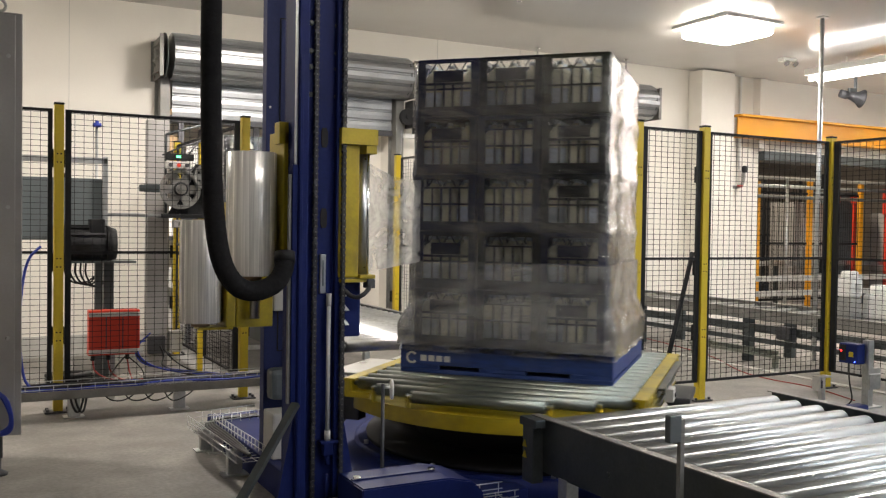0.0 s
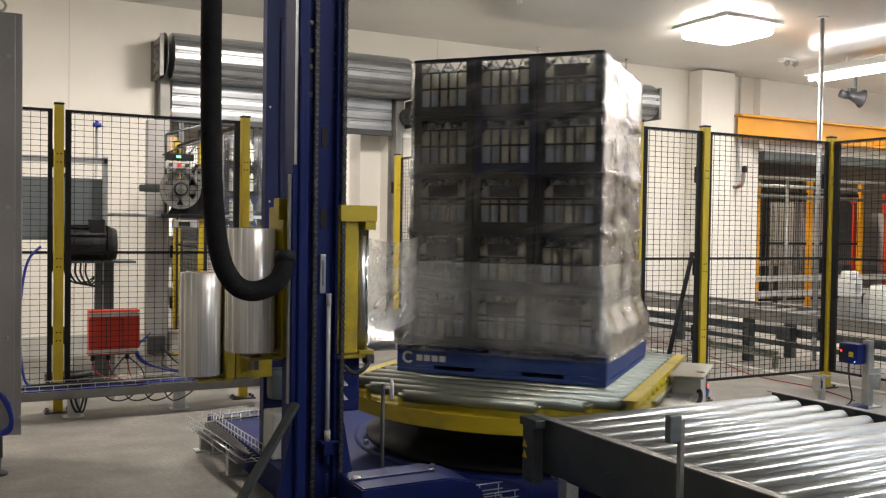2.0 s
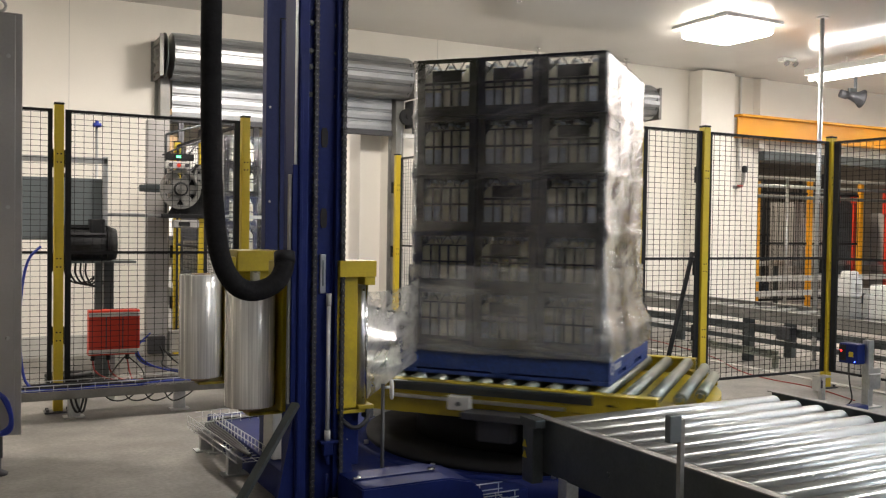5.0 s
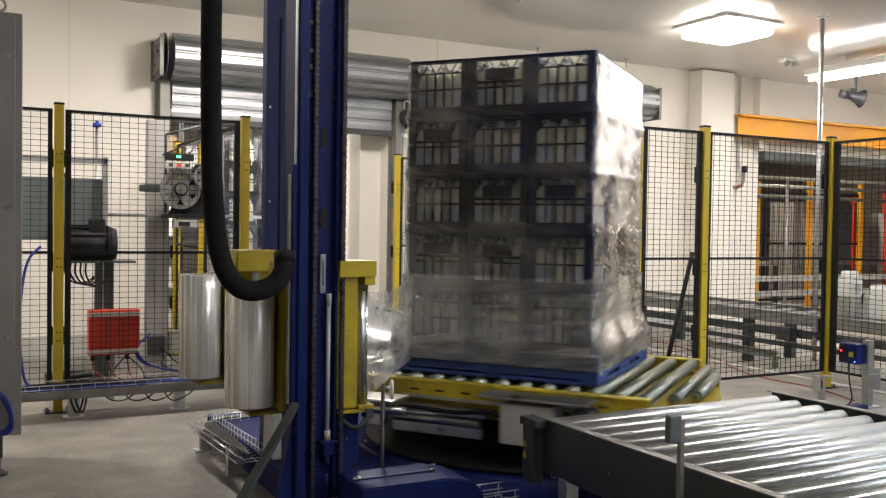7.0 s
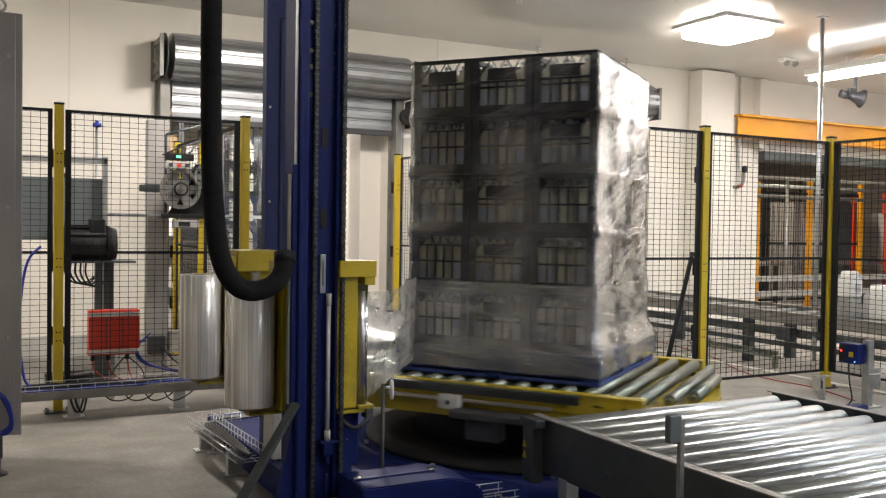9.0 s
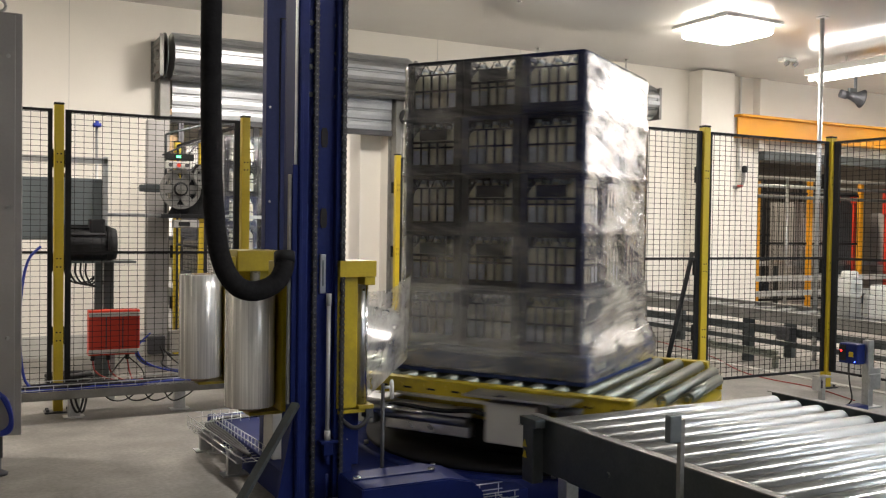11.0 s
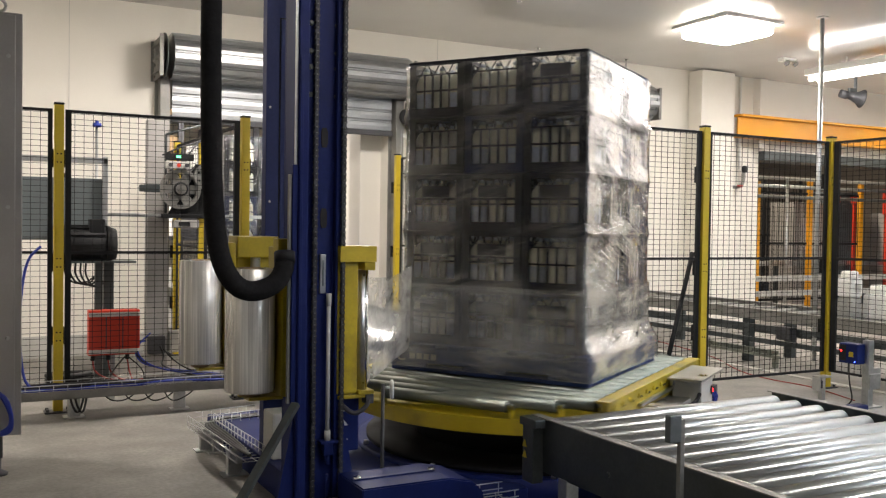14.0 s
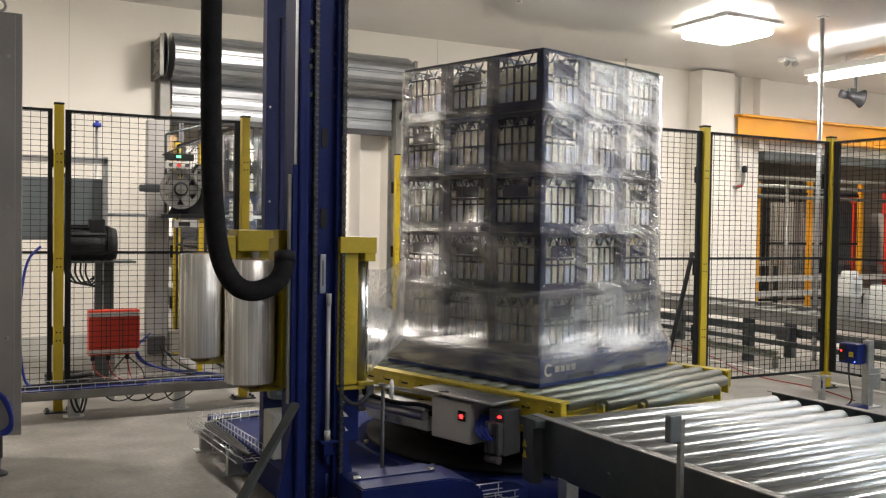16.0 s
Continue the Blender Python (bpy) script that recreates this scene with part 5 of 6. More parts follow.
for k in range(30):
    bm = B()
    y = -5.3 + k * 0.29
    cyl(bm, (0.022, y, 0.52), (0.728, y, 0.52), 0.03, seg=10)
    part("roller", bm, M_GALVD, t)
bm = B()
box(bm, -0.13, -0.025, -0.15, 0.02, 0.30, 0.43, 0.01)
part("drive_motor", bm, M_DARK, t)
t = thing("yellow_chain_guide", (7.3, 7.15, 0), "low pale chain guide on the floor under the conveyor", "chain guide")
for k in range(20):
    bm = B()
    box(bm, 0.0, 0.05, -0.6 + k * 0.06, -0.6 + k * 0.06 + 0.045, 0.13, 0.175, 0.004)
    part("link", bm, M_CREAM, t)
bm = B()
box(bm, -0.005, 0.055, -0.62, 0.62, 0.1, 0.129)
box(bm, 0.0, 0.05, -0.6, -0.56, 0.0, 0.1)
box(bm, 0.0, 0.05, 0.56, 0.6, 0.0, 0.1)
part("guide", bm, M_CREAM, t)
t = thing("floor_channel", (7.05, 6.5, 0), "flat grey steel floor channel with pale edges", "floor channel")
bm = B()
box(bm, -0.04, 0.04, -4.5, 3.3, 0.0, 0.012, 0.003)
part("channel", bm, M_LGREY, t)
for (x, y, w, h, z0) in ((7.62, 5.95, 0.17, 0.27, 0.76), (7.85, 5.75, 0.26, 0.34, 0.56)):
    t = thing("motor_unit", (x, y, z0 - 0.02), "white rounded geared motor unit on the conveyor", "motor", "white motor units")
    bm = B()
    box(bm, -w / 2, w / 2, -w / 2, w / 2, 0.02, h * 0.75, 0.025)
    lathe(bm, [(w * 0.42, h * 0.75), (w * 0.45, h * 0.8), (w * 0.45, h * 0.97), (w * 0.38, h)], 18)
    part("housing", bm, M_WHITE, t)
    bm = B()
    box(bm, -w * 0.2, w * 0.2, -w / 2 - 0.02, -w / 2 - 0.001, 0.07, 0.07 + h * 0.3, 0.006)
    part("terminal_box", bm, M_LGREY, t)
    bm = B()
    box(bm, -w * 0.45, w * 0.45, -w * 0.45, w * 0.45, 0.545 - z0, 0.0195, 0.004)
    part("mount", bm, M_GALV, t)

# ---- ceiling and wall fixtures ----
t = thing("ceiling_post", (8.12, 6.76, 0), "polished steel post from floor to ceiling", "post")
bm = B()
cyl(bm, (0, 0, 0), (0, 0, CEIL - 0.001), 0.024, seg=14)
cyl(bm, (0, 0, CEIL - 0.02), (0, 0, CEIL - 0.002), 0.06, seg=14)
part("post", bm, M_GALV, t)
t = thing("horn_speaker", (10.9, 8.5, CEIL), "grey horn loudspeaker hung from the ceiling", "loudspeaker")
bm = B()
horn_m = Matrix.Translation((-0.06, 0, -0.42)) @ Matrix.Scale(0.78, 4) @ Vector((0.86, -0.42, -0.22)).to_track_quat("Z", "Y").to_matrix().to_4x4()
lathe(bm, [(0.07, -0.22), (0.075, -0.1), (0.06, -0.08), (0.075, 0.0), (0.11, 0.10), (0.16, 0.17), (0.165, 0.18), (0.15, 0.17), (0.07, 0.04)], 24, horn_m)
part("horn", bm, M_DARK, t)
bm = B()
box(bm, -0.015, 0.015, -0.015, 0.015, -0.31, 0.0)
box(bm, -0.13, 0.01, -0.02, 0.02, -0.37, -0.31, 0.004)
part("bracket", bm, M_MGREY, t)
for x, y in ((4.647, 7.30), (6.50, 9.75), (7.92, 9.75)):
    t = thing("sprinkler", (x, y, CEIL), "small chrome pendant sprinkler head", "sprinkler", "sprinkler heads")
    bm = B()
    cyl(bm, (0, 0, -0.14), (0, 0, 0.0), 0.012, seg=8)
    cyl(bm, (0, 0, -0.02), (0, 0, -0.001), 0.03, seg=12)
    cyl(bm, (0, 0, -0.175), (0, 0, -0.168), 0.022, seg=12)
    cyl(bm, (0, 0, -0.168), (0, 0, -0.14), 0.006, seg=6)
    part("head", bm, M_CHROME, t)
t = thing("emergency_light", (9.68, 8.6, CEIL), "twin-headed emergency spot light on the ceiling", "emergency light")
bm = B()
box(bm, -0.12, 0.12, -0.05, 0.05, -0.05, -0.001, 0.008)
part("housing", bm, M_WHITE, t)
for s in (-1, 1):
    bm = B()
    lathe(bm, [(0.02, 0), (0.045, 0.05), (0.04, 0.055)], 14, Matrix.Translation((s * 0.08, -0.03, -0.05)) @ Matrix.Rotation(radians(130), 4, "X"))
    part("spot", bm, M_CHROME, t)
for x in (10.04, 10.27):
    t = thing("conduit_pipe", (x, WALL - 0.022, 0), "thin white conduit pipe on the wall", "pipe", "wall pipes")
    bm = B()
    cyl(bm, (0, 0, 2.3 if x > 10.1 else 3.0), (0, 0, CEIL - 0.005), 0.018, seg=8)
    part("pipe", bm, M_WHITE, t)
t = thing("water_valve", (10.1, WALL - 0.036, 2.0), "wall valve with a small red handle and hose tap", "valve")
bm = B()
box(bm, -0.16, -0.04, -0.06, 0.018, -0.08, 0.08, 0.008)
tube(bm, [(-0.04, -0.03, 0.02), (0.08, -0.05, 0.02), (0.15, -0.04, 0.08), (0.16, -0.03, 0.2)], 0.018, 8, 2)
part("body", bm, M_GALVD, t)
bm = B()
lathe(bm, [(0.003, 0), (0.04, 0), (0.04, 0.02), (0.003, 0.022)], 16, Matrix.Translation((0.16, -0.03, 0.22)) @ Matrix.Rotation(radians(90), 4, "X"))
part("gauge", bm, M_BLACK, t)
bm = B()
box(bm, 0.02, 0.09, -0.09, -0.07, 0.02, 0.04, 0.004)
part("handle", bm, M_RED, t)
t.scale = (1.35, 1.35, 1.35)

# ---- strapping gear and boxes behind the fence ----
t = thing("machine_enclosure", (0.5, 8.45, 0), "slate grey steel enclosure on a post with an electric motor", "machine")
bm = B()
box(bm, -0.5, 0.60, -0.15, 0.25, 1.22, 1.745, 0.012)
part("enclosure", bm, M_MGREY, t)
bm = B()
cyl(bm, (0.2, -0.22, 1.19), (0.62, -0.22, 1.19), 0.145, seg=24)
cyl(bm, (0.62, -0.22, 1.19), (0.70, -0.22, 1.19), 0.155, 0.13, seg=24)
box(bm, 0.48, 0.6, -0.33, -0.2, 1.28, 1.4, 0.01)
mo_ = part("motor", bm, M_BLACK, t, "black finned electric motor")
for k in range(12):
    a = math.pi * 2 * k / 12
    bm = B()
    box(bm, 0.22, 0.60, -0.004, 0.004, 0.14, 0.16, 0.0, Matrix.Translation((0, -0.22, 1.19)) @ Matrix.Rotation(a, 4, "X"))
    part("cooling_fin", bm, M_BLACK, mo_)
bm = B()
box(bm, 0.53, 0.59, -0.28, -0.22, 0.0, 1.03, 0.004)
box(bm, 0.60, 0.68, -0.28, -0.2, 0.0, 1.03, 0.004)
box(bm, 0.2, 0.85, -0.35, -0.1, 1.03, 1.048, 0.003)
part("post", bm, M_CHAN, t)
bm = B()
box(bm, 0.60, 0.64, -0.2, -0.16, 1.1, 1.93, 0.003)
box(bm, -0.2, 0.64, -0.2, -0.16, 1.87, 1.92, 0.003)
box(bm, 0.64, 2.0, -0.2, -0.18, 1.425, 1.455, 0.003)
part("frame_rail", bm, M_GALV, t)
bm = B()
cyl(bm, (0.33, 0.0, 1.745), (0.33, 0.0, 1.79), 0.03, seg=12)
part("knob", bm, M_BLACK, t)
for k in range(5):
    x = 0.80 + 0.04 * k
    cable("short black cable looping below the enclosure", [(x, 8.2, 1.03), (x - 0.01, 8.18, 0.93), (x + 0.06, 8.17, 0.86 - 0.012 * k), (x + 0.16, 8.2, 0.86), (1.04, 8.24, 0.92)], 0.008, M_KCABLE)
t = thing("air_valve_post", (1.09, 8.6, 0), "slim post with a small blue air valve", "valve post")
bm = B()
cyl(bm, (0, 0, 0.0), (0, 0, 2.22), 0.012, seg=8)
part("post", bm, M_GALV, t)
bm = B()
cyl(bm, (-0.035, -0.02, 2.23), (0.035, -0.02, 2.23), 0.02, seg=10)
cyl(bm, (0, -0.02, 2.21), (0, -0.02, 2.27), 0.016, seg=10)
part("valve", bm, M_BCABLE, t, "bright blue valve")
t = thing("cable_enclosure", (1.057, 7.32, 0), "bright red steel junction box with pale clamp bars", "junction box")
bm = B()
box(bm, -0.185, 0.185, -0.05, 0.05, 0.37, 0.71, 0.006)
part("box_body", bm, M_RED, t)
for z in (0.382, 0.662):
    bm = B()
    box(bm, -0.185, 0.185, -0.056, -0.0505, z, z + 0.032, 0.002)
    part("clamp_bar", bm, M_LGREY, t)
for x in (-0.06, 0.06):
    bm = B()
    box(bm, x - 0.004, x + 0.004, -0.0525, -0.0503, 0.416, 0.66)
    part("door_seam", bm, M_DARK, t)
for x in (-0.15, -0.04, 0.1):
    bm = B()
    cyl(bm, (x, -0.01, 0.33), (x, -0.01, 0.37), 0.016, seg=10)
    part("gland", bm, M_BLACK, t)
bm = B()
box(bm, -0.02, 0.02, 0.051, 0.09, 0.0, 0.6, 0.003)
part("stand", bm, M_GALV, t)
for k, x in enumerate((-0.15, -0.04, 0.1)):
    m_ = (M_RCABLE, M_RCABLE, M_RCABLE)[k]
    cable("thin red cable hanging from the red junction box", [(1.057 + x, 7.31, 0.33), (1.057 + x + 0.01, 7.29, 0.24), (1.057 + x * 0.6 + 0.06, 7.2, 0.19), (1.14, 7.0, 0.21), (1.2, 6.9, 0.235)], 0.006, m_)
cable("black cable looping below the red junction box", [(1.16, 7.31, 0.37), (1.05, 7.27, 0.26), (1.0, 7.15, 0.2), (0.95, 6.95, 0.23)], 0.006, M_KCABLE)
cable("black cable curling beside the red junction box", [(1.15, 7.31, 0.36), (1.27, 7.27, 0.25), (1.26, 7.15, 0.17), (1.18, 6.95, 0.22)], 0.006, M_KCABLE)
for k in range(4):
    x = 0.9 + 0.14 * k
    cable("black cable drooping under the cable tray", [(x, 6.8, 0.19), (x + 0.05, 6.76, 0.12 - 0.015 * k), (x + 0.16, 6.75, 0.11), (x + 0.27, 6.79, 0.19)], 0.005, M_KCABLE)
cable("dark cable running down beside the fence post", [(0.52, 6.98, 1.2), (0.42, 6.98, 1.1), (0.38, 6.98, 0.7), (0.4, 6.95, 0.3), (0.45, 6.9, 0.22)], 0.010, M_BCABLE)
cable("black cable running along the fence foot", [(0.25, 6.99, 1.2), (0.2, 6.99, 0.9), (0.2, 6.98, 0.4), (0.3, 6.92, 0.22)], 0.009, M_KCABLE)
for k in range(3):
    cable("blue cable looping down from the grey switch box into the tray", [(1.33 - 0.02 * k, 7.32, 0.52 - 0.03 * k), (1.24 - 0.02 * k, 7.29, 0.45), (1.22, 7.26, 0.36 - 0.02 * k), (1.33, 7.2, 0.27), (1.52 + 0.05 * k, 7.05, 0.24), (1.75 + 0.05 * k, 6.92, 0.225)], 0.006, (M_BCABLE, M_KCABLE, M_BCABLE)[k])
cable("black cable curling from the grey switch box to the tray", [(1.40, 7.3, 0.42), (1.43, 7.27, 0.33), (1.38, 7.22, 0.29), (1.48, 7.1, 0.24), (1.62, 6.95, 0.225)], 0.007, M_KCABLE)
cable("black cable curling from the grey switch box to the tray", [(1.42, 7.3, 0.40), (1.50, 7.26, 0.30), (1.58, 7.1, 0.25), (1.7, 6.95, 0.225)], 0.006, M_KCABLE)
for k in range(2):
    cable("black cable hanging in a loop under the cable tray", [(0.70 + 0.03 * k, 6.86, 0.20), (0.71 + 0.03 * k, 6.84, 0.10), (0.75 + 0.03 * k, 6.83, 0.02), (0.79 + 0.02 * k, 6.86, 0.10), (0.80 + 0.02 * k, 6.9, 0.2)], 0.008, M_KCABLE)
loop_ = []
for i in range(44):
    a = 2 * math.pi * i / 11
    loop_.append((0.80 + math.cos(a) * (0.17 + 0.02 * math.sin(i * 1.7)), 7.75 + math.sin(a) * (0.15 + 0.015 * math.cos(i * 2.3)), 0.03 + 0.0035 * i))
cable("thick black cable coiled up on the floor", loop_, 0.022, M_KCABLE)

t = thing("strapping_column", (1.60, 8.55, 0), "grey steel column with a large strap wheel head", "strapping machine")
bm = B()
box(bm, -0.09, 0.09, -0.06, 0.08, 0.0, 2.3, 0.006)
box(bm, -0.15, 0.15, -0.12, 0.12, 0.0, 0.02, 0.004)
part("column", bm, M_GREY, t)
bm = B()
prism(bm, [(0.03, 1.43), (0.40, 1.43), (0.40, 1.90), (0.28, 1.90)], -0.30, -0.27, Matrix(((1, 0, 0, 0), (0, 0, 1, 0), (0, 1, 0, 0), (0, 0, 0, 1))))
box(bm, -0.02, 0.36, -0.36, -0.08, 1.42, 1.455, 0.004)
part("head_plate", bm, M_BLACK, t)


def wheel(bm, cx, cz, r, y):
    seg = 48
    m = Matrix.Translation((cx, y, cz)) @ Matrix.Rotation(radians(90), 4, "X")
    for z0, z1, r0, r1 in ((0, 0.05, r * 0.80, r), (0, 0.04, 0.02, r * 0.42), (-0.01, 0.07, 0.0, r * 0.18)):
        tmp = bmesh.new()
        a = [[tmp.verts.new((math.cos(2 * math.pi * i / seg) * rr, math.sin(2 * math.pi * i / seg) * rr, zz)) for i in range(seg)] for rr, zz in ((max(r0, 0.003), z0), (r1, z0), (r1, z1), (max(r0, 0.003), z1))]
        for p, q in zip(a, a[1:] + a[:1]):
            for i in range(seg):
                j = (i + 1) % seg
                tmp.faces.new((p[i], p[j], q[j], q[i]))
        merge(bm, tmp, m)
    for k in range(6):
        box(bm, r * 0.38, r * 0.84, -r * 0.23, r * 0.23, 0.008, 0.036, 0.0, m @ Matrix.Rotation(2 * math.pi * k / 6, 4, "Z"))


bm = B()
wheel(bm, 0.138, 1.675, 0.175, -0.31)
sw = part("strap_wheel", bm, M_GALVD, t, "grey steel strap wheel with slotted web")
bm = B()
lathe(bm, [(0.030, 0.0), (0.062, 0.0), (0.062, 0.012), (0.030, 0.012)], 28, Matrix.Translation((0.138, -0.352, 1.675)) @ Matrix.Rotation(radians(90), 4, "X"))
part("hub_ring", bm, M_BLACK, sw)
bm = B()
cyl(bm, (0.138, -0.366, 1.675), (0.138, -0.378, 1.675), 0.046, seg=24)
cyl(bm, (0.138, -0.378, 1.675), (0.138, -0.388, 1.675), 0.024, seg=16)
part("hub_cap", bm, M_GALVD, sw)
bm = B()
wheel(bm, 0.36, 1.79, 0.11, -0.33)
part("small_wheel", bm, M_GALVD, t)
bm = B()
box(bm, 0.08, 0.30, -0.36, -0.26, 1.335, 1.405, 0.006)
lu = part("lower_unit", bm, M_GREY, t)
bm = B()
box(bm, 0.12, 0.22, -0.364, -0.3605, 1.352, 1.388, 0.001)
part("window", bm, M_BLACK, lu)
bm = B()
tube(bm, [(0.02, -0.30, 1.46), (0.02, -0.30, 2.12), (0.02, -0.30, 2.15), (0.06, -0.30, 2.17), (0.42, -0.30, 2.28)], 0.011, 8)
part("guide_rod", bm, M_CHAN, t)
bm = B()
box(bm, -0.17, -0.04, -0.36, -0.31, 1.64, 1.71, 0.006)
box(bm, -0.21, -0.15, -0.37, -0.30, 1.645, 1.705, 0.01)
part("side_arm", bm, M_CHAN, t)
bm = B()
box(bm, 0.0, 0.24, -0.40, -0.34, 1.925, 1.985, 0.006)
dp = part("display_unit", bm, M_BLACK, t)
bm = B()
box(bm, 0.09, 0.13, -0.404, -0.4005, 1.945, 1.965, 0.001)
part("green_display", bm, M_LEDG, dp)
bm = B()
box(bm, 0.0, 0.22, -0.40, -0.35, 1.85, 1.915, 0.004)
bp_ = part("button_box", bm, M_LGREY, t)
for k in range(3):
    bm = B()
    cyl(bm, (0.04 + 0.07 * k, -0.41, 1.882), (0.04 + 0.07 * k, -0.4005, 1.882), 0.018, seg=12)
    part("button", bm, (M_DARK, M_RED, M_DARK)[k], bp_)
bm = B()
tube(bm, [(-0.01, -0.3, 1.97), (0.15, -0.29, 2.05), (0.40, -0.28, 2.14)], 0.008, 6)
tube(bm, [(0.2, -0.29, 1.96), (0.30, -0.29, 2.10)], 0.006, 6)
part("guide_wire", bm, M_DARK, t)
bm = B()
box(bm, 0.10, 0.22, -0.1, 0.0, 0.20, 0.40, 0.02)
part("socket_box", bm, M_LGREY, t)
bm = B()
box(bm, -0.09, 0.06, -0.14, -0.062, 0.20, 0.36, 0.01)
part("terminal_box", bm, M_DARK, t)
t = thing("warning_post", (1.94, 8.3, 0), "bright yellow guard post on a small foot", "guard post")
bm = B()
box(bm, -0.022, 0.022, -0.022, 0.022, 0.012, 2.1, 0.003)
box(bm, -0.06, 0.06, -0.06, 0.06, 0.0, 0.012, 0.003)
part("post", bm, M_YELF, t)

# ---- behind the roller door ----
t = thing("pallet_load", (2.98, 9.98, 0.58), "wrapped pallet of milk crates waiting beyond the door", "pallet load")
random.seed(31)
for lay in range(5):
    for ix, iy in ((0, 0), (1, 0), (2, 0), (0, 1), (0, 2)):
        c = share("crate", ME_CRATE[random.random() < 0.15], t, ((ix - 1) * CW, (iy - 1) * CW, PH + lay * CH), random.choice((0, 1)) * math.pi / 2)
        for bx in (-1, 0, 1):
            for by in (-1, 0, 1):
                share("bottle", ME_BOTTLE[0], c, (bx * 0.103, by * 0.103, 0.0145))
bm = B()
box(bm, -0.58, 0.58, -0.58, 0.58, 0.0, PH - 0.002, 0.01)
part("pallet", bm, M_PALLET, t)
bm = B()
for a, b in (((-0.54, -0.54), (0.54, -0.54)), ((-0.54, 0.54), (-0.54, -0.54))):
    vs = [bm.verts.new((a[0], a[1], PH)), bm.verts.new((b[0], b[1], PH)), bm.verts.new((b[0], b[1], PH + 5 * CH)), bm.verts.new((a[0], a[1], PH + 5 * CH))]
    bm.faces.new(vs)
part("film_wrap", bm, M_FILM, t)
random.seed(8)
t = thing("storage_rack", (3.5, 14.9, 0), "steel storage rack with red and pale stacked boxes", "rack")
for x in (-1.6, -0.4, 0.8, 1.6):
    bm = B()
    box(bm, x - 0.04, x + 0.04, -0.3, -0.22, 0.0, 3.4, 0.004)
    part("upright", bm, M_DARK, t)
for z in (1.1, 2.2, 3.0):
    bm = B()
    box(bm, -1.7, 1.7, -0.3, 0.5, z, z + 0.06, 0.004)
    part("shelf", bm, M_DARK, t)
for z in (0.0, 1.165, 2.265, 3.065):
    x = -1.6
    while x < 1.5:
        w = random.uniform(0.22, 0.42)
        bm = B()
        box(bm, x, x + w - 0.03, -0.2 + random.uniform(0, 0.08), 0.3, z + (0.002 if z else 0), z + random.uniform(0.3, 0.75 if z < 3 else 0.35), 0.01)
        part("stored_box", bm, random.choice((M_LGREY, M_LGREY, M_WHITE, M_CARD, M_DARK)), t)
        x += w
t = thing("steel_pole", (4.08, 10.75, 0), "slim bare steel pole beside the doorway", "pole")
bm = B()
cyl(bm, (0, 0, 0), (0, 0, 2.9), 0.03, seg=12)
part("pole", bm, M_STEEL, t)
bm = B()
box(bm, 4.30, 4.569, WALL + T + 0.001, 10.6, 0, 2.9, 0.006)
structure("door_return", bm, M_WALL, "white boxed return beside the doorway", "wall")

# ---- through the wide opening: machines of the next hall ----
t = thing("machine_guard", (12.4, 11.6, 0), "orange-posted machine guard with dark mesh panels", "machine guard")
for x, h in ((0.0, 2.26), (1.32, 2.3), (2.7, 2.3)):
    bm = B()
    box(bm, x - 0.038, x + 0.038, -0.04, 0.04, 0.0, h, 0.006)
    part("post", bm, M_ORANGE, t)
for a, b in ((0.07, 1.25), (1.39, 2.63)):
    bm = B()
    for z in (0.15, 1.15, 2.05):
        box(bm, a, b, -0.015, 0.015, z, z + 0.04)
    x = a
    while x < b:
        box(bm, x, x + 0.006, -0.004, 0.004, 0.15, 2.05)
        x += 0.06
    tagged(part("mesh_panel", bm, M_BLACK, t), kind="stuff")
random.seed(17)
for k, (x, y, w, h, m_) in enumerate(((12.2, 13.2, 0.5, 2.0, M_MGREY), (12.85, 13.0, 0.45, 2.15, M_LGREY), (13.45, 13.3, 0.5, 1.7, M_GREY), (14.6, 12.6, 0.9, 1.95, M_GREY), (16.0, 12.9, 0.8, 2.2, M_MGREY), (17.3, 12.4, 0.9, 1.8, M_GREY))):
    t = thing("machine_cabinet", (x, y, 0), "grey steel machine cabinet in the next hall", "machine cabinet", "machine cabinets")
    bm = B()
    box(bm, -w / 2, w / 2, -0.3, 0.3, 0.0, h, 0.012)
    part("body", bm, m_, t)
    bm = B()
    box(bm, -w * 0.4, w * 0.4, -0.312, -0.3005, h * 0.45, h * 0.9, 0.006)
    part("door", bm, M_LGREY if k % 2 else M_MGREY, t)
    bm = B()
    cyl(bm, (w * 0.3, -0.34, h * 0.6), (w * 0.3, -0.3125, h * 0.6), 0.025, seg=10)
    part("handle", bm, M_CHROME, t)
t = thing("machine_guard", (11.0, 14.2, 0), "black mesh machine guard on thin dark posts", "machine guard")
for k in range(7):
    bm = B()
    box(bm, k * 1.1 - 0.025, k * 1.1 + 0.025, -0.025, 0.025, 0.0, 2.5, 0.004)
    part("post", bm, M_BLACK, t)
for k in range(6):
    bm = B()
    x0, x1 = k * 1.1 + 0.026, k * 1.1 + 1.074
    for z in (0.2, 0.75, 1.3, 1.85, 2.4):
        box(bm, x0, x1, -0.012, 0.012, z, z + 0.03)
    for i in range(1, 10):
        x = x0 + (x1 - x0) * i / 10
        box(bm, x - 0.005, x + 0.005, -0.005, 0.005, 0.2, 2.43)
    tagged(part("mesh_panel", bm, M_BLACK, t), kind="stuff")
t = thing("notice_sheet", (14.55, 12.285, 1.35), "white paper notice on a machine door", "notice")
bm = B()
box(bm, -0.2, 0.2, -0.001, 0.001, -0.3, 0.3)
part("sheet", bm, M_WHITE, t)
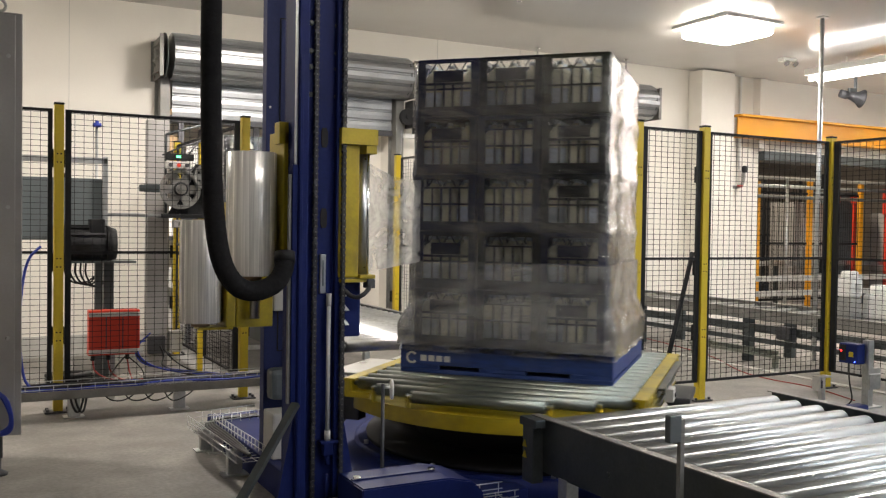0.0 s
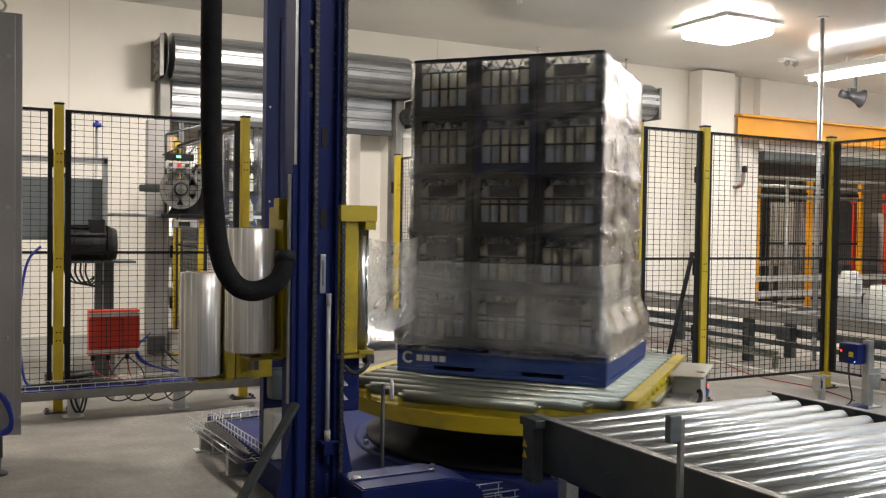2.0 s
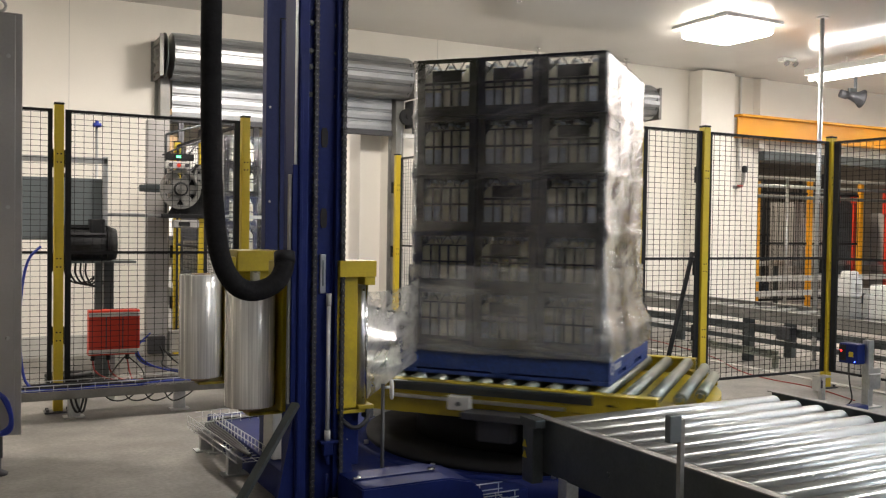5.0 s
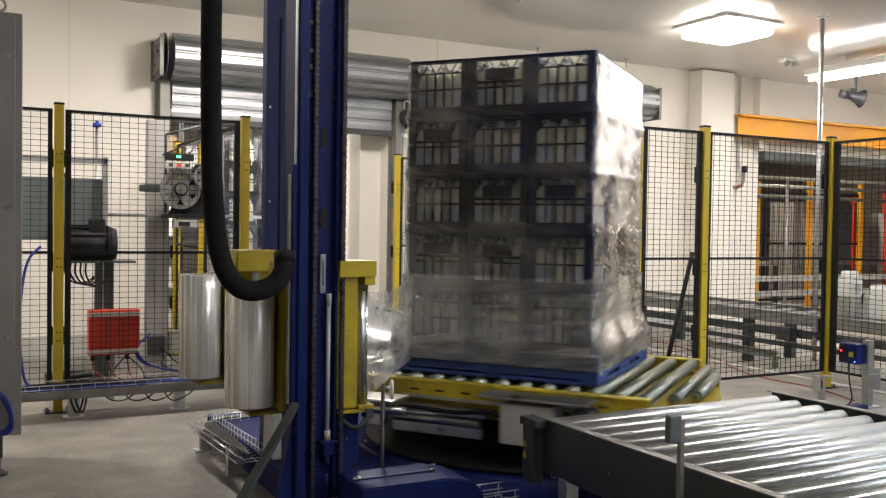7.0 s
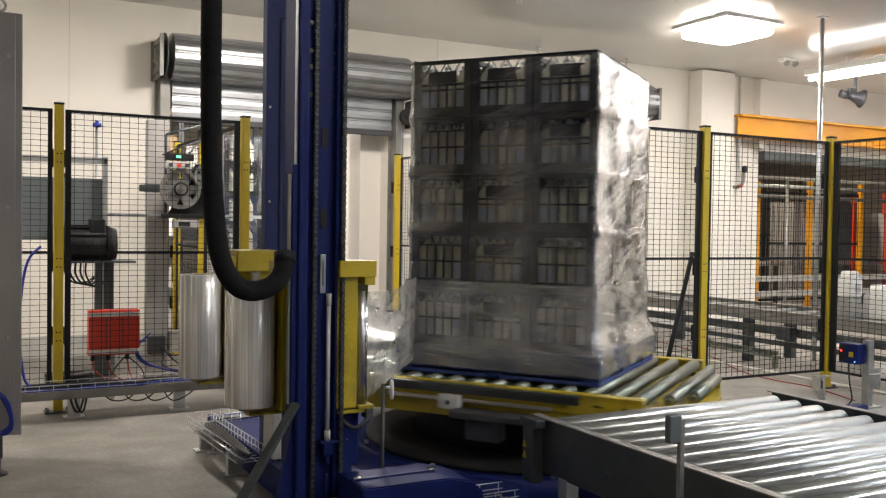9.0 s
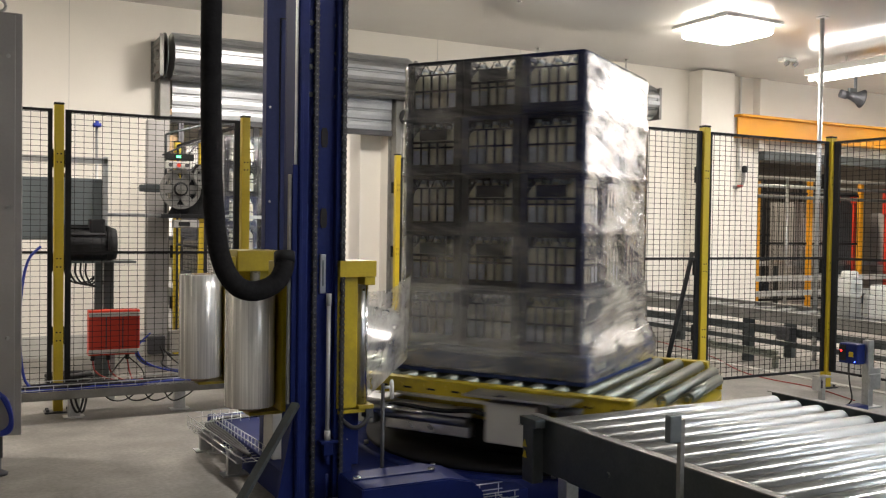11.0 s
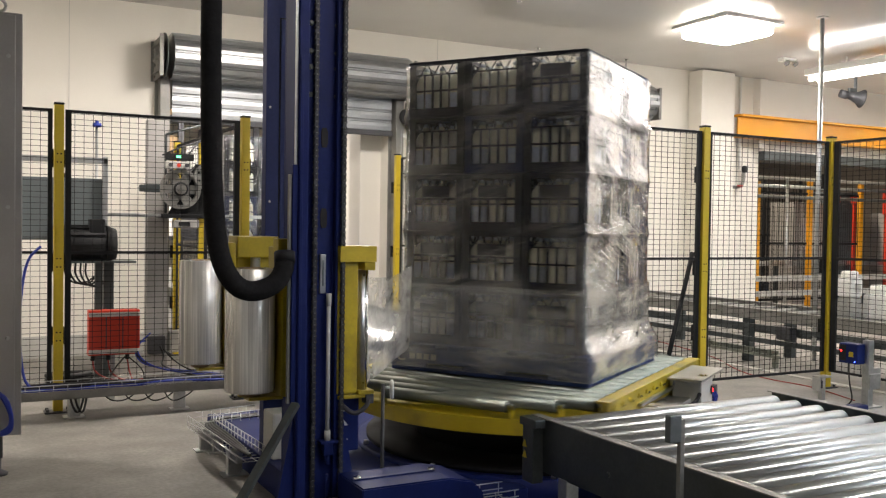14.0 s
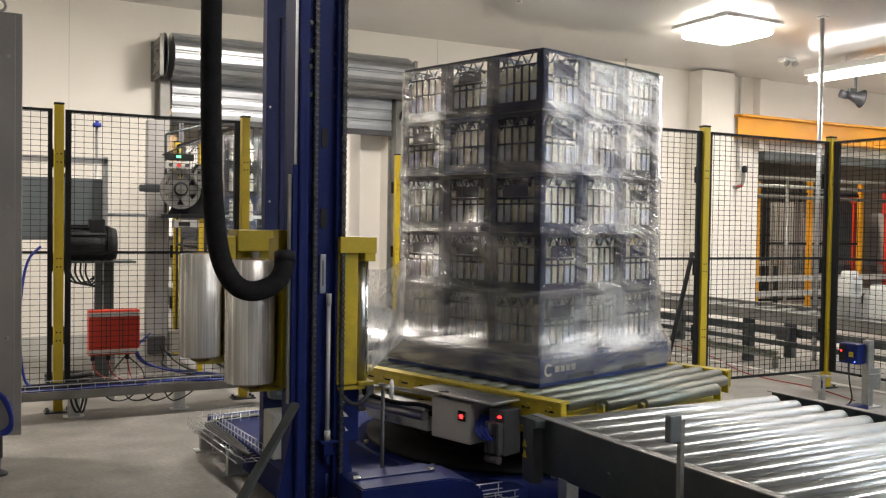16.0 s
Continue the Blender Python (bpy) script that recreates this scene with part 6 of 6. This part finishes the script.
t = thing("pipe_rack", (12.4, 11.2, 0), "steel pipe frame with horizontal service pipes", "pipe frame")
for x in (0.28, 4.4):
    bm = B()
    tube(bm, [(x, 0, 0), (x, 0, 2.32)], 0.025, 8)
    part("upright", bm, M_GALV, t)
for z in (2.3, 2.16, 1.98):
    bm = B()
    cyl(bm, (-1.2, 0.03, z), (5.5, 0.03, z), 0.03, seg=8)
    part("pipe", bm, (M_GALV, M_GALVD, M_LGREY)[int(z * 10) % 3], t)
RM = thing("red_machine", (15.4, 11.9, 0), "dark machine with red control panels in the next hall", "machine")
for k, (x, z, w, h) in enumerate(((14.7, 1.95, 0.30, 0.14), (15.35, 1.95, 0.14, 0.14), (16.3, 1.75, 0.16, 0.5), (16.35, 0.95, 0.12, 0.4))):
    bm = B()
    box(bm, -w / 2, w / 2, -0.06, 0.06, 0, h, 0.01)
    box(bm, -0.02, 0.02, 0.0, 0.06, -z, 0.0)
    t = part("control_panel", bm, M_RED, RM, "red control panel")
    t.location = (x - 15.4, 0, z)
    bm = B()
    box(bm, -w * 0.35, w * 0.35, -0.064, -0.0605, h * 0.3, h * 0.7, 0.002)
    part("window", bm, M_DARK, t)
for z, y in ((0.55, 10.9), (0.3, 10.9), (0.75, 12.0)):
    t = thing("conveyor_rail", (10.9, y, 0), "low steel conveyor rail on legs in the next hall", "conveyor rail", "hall conveyor rails")
    bm = B()
    box(bm, 0, 7.5, -0.03, 0.03, z, z + 0.09, 0.004)
    part("rail", bm, M_GALV, t)
    for k in range(4):
        bm = B()
        box(bm, 0.5 + k * 1.9, 0.58 + k * 1.9, -0.025, 0.025, 0, z - 0.001)
        part("leg", bm, M_CHAN, t)

# ---- what moves ----
SLIP = [(0.0, 0.3), (0.3, 0.1), (0.5, 1.0), (1.0, -0.2), (1.5, -0.5), (2.0, 1.4), (2.5, 0.1), (3.0, -0.5), (3.5, -0.6), (4.0, -1.4), (6.5, -1.1), (7.0, -0.3), (7.5, 0.9), (8.0, 0.5), (8.5, -0.5), (9.0, -0.6), (11.5, 1.0), (12.0, 0.2), (12.5, -0.3), (13.0, -0.6), (13.3, 0.5), (13.6, 0.0), (15.4, -0.4), (15.7, 0.6), (16.0, -0.3)]


def table_angle(t):
    a = -593.72 - 90.848 * (t - 8.0)
    if t > 13.646:
        a += 13.767 * (t - 13.646) ** 2
    return a - between(t, SLIP)


def between(t, rows):
    for (t0, a), (t1, b) in zip(rows, rows[1:]):
        if t <= t1:
            return a + (b - a) * (t - t0) / (t1 - t0)
    return rows[-1][1]


FRONT_Z = [(0.0, 1.165), (3.0, 0.695), (3.5, 0.642), (3.8, 0.624), (13.6, 0.624), (14.0, 0.685), (14.2, 0.715), (14.4, 0.722), (16.0, 0.722)]
REAR_Z = [(0.0, 0.885), (0.3, 0.85), (1.6, 0.665), (1.9, 0.63), (2.2, 0.615), (13.6, 0.615), (14.0, 0.685), (14.2, 0.71), (14.4, 0.717), (16.0, 0.717)]
GUIDE = Vector((1.50, 3.51))


def web_yaw(t):
    a = radians(table_angle(t))
    best = -9.0
    for sx in (-1, 1):
        for sy in (-1, 1):
            x, y = OFF.x + sx * 0.54, OFF.y + sy * 0.54
            p = Vector((TT.x + x * math.cos(a) - y * math.sin(a), TT.y + x * math.sin(a) + y * math.cos(a))) - GUIDE
            best = max(best, math.atan2(p.y, p.x))
    return math.degrees(best)


def motions():
    quarter = [k * 0.25 for k in range(65)]
    tenth = [k * 0.1 for k in range(161)]
    turn = [(t, pose(TT.x, TT.y, TT.z, 0, 0, table_angle(t))) for t in quarter]
    walk(TABLE, turn)
    walk(LOAD, turn)
    walk(SKIRT, [(0.0, pose(0, 0, 0.13)), (4.2, pose(0, 0, 0.12)), (6.0, pose(0, 0, 0.08)), (10.0, pose(0, 0, 0.01)), (12.0, pose(0, 0, 0)), (16.0, pose(0, 0, 0))])
    walk(CAR_F, [(t, pose(1.08, 3.73, between(t, FRONT_Z))) for t in quarter])
    walk(CAR_R, [(t, pose(1.075, 4.59, between(t, REAR_Z))) for t in quarter])
    walk(WEB, [(t, pose(GUIDE.x, GUIDE.y, between(t, FRONT_Z) + 0.01, 0, 0, web_yaw(t) - 2.0)) for t in tenth])


motions()
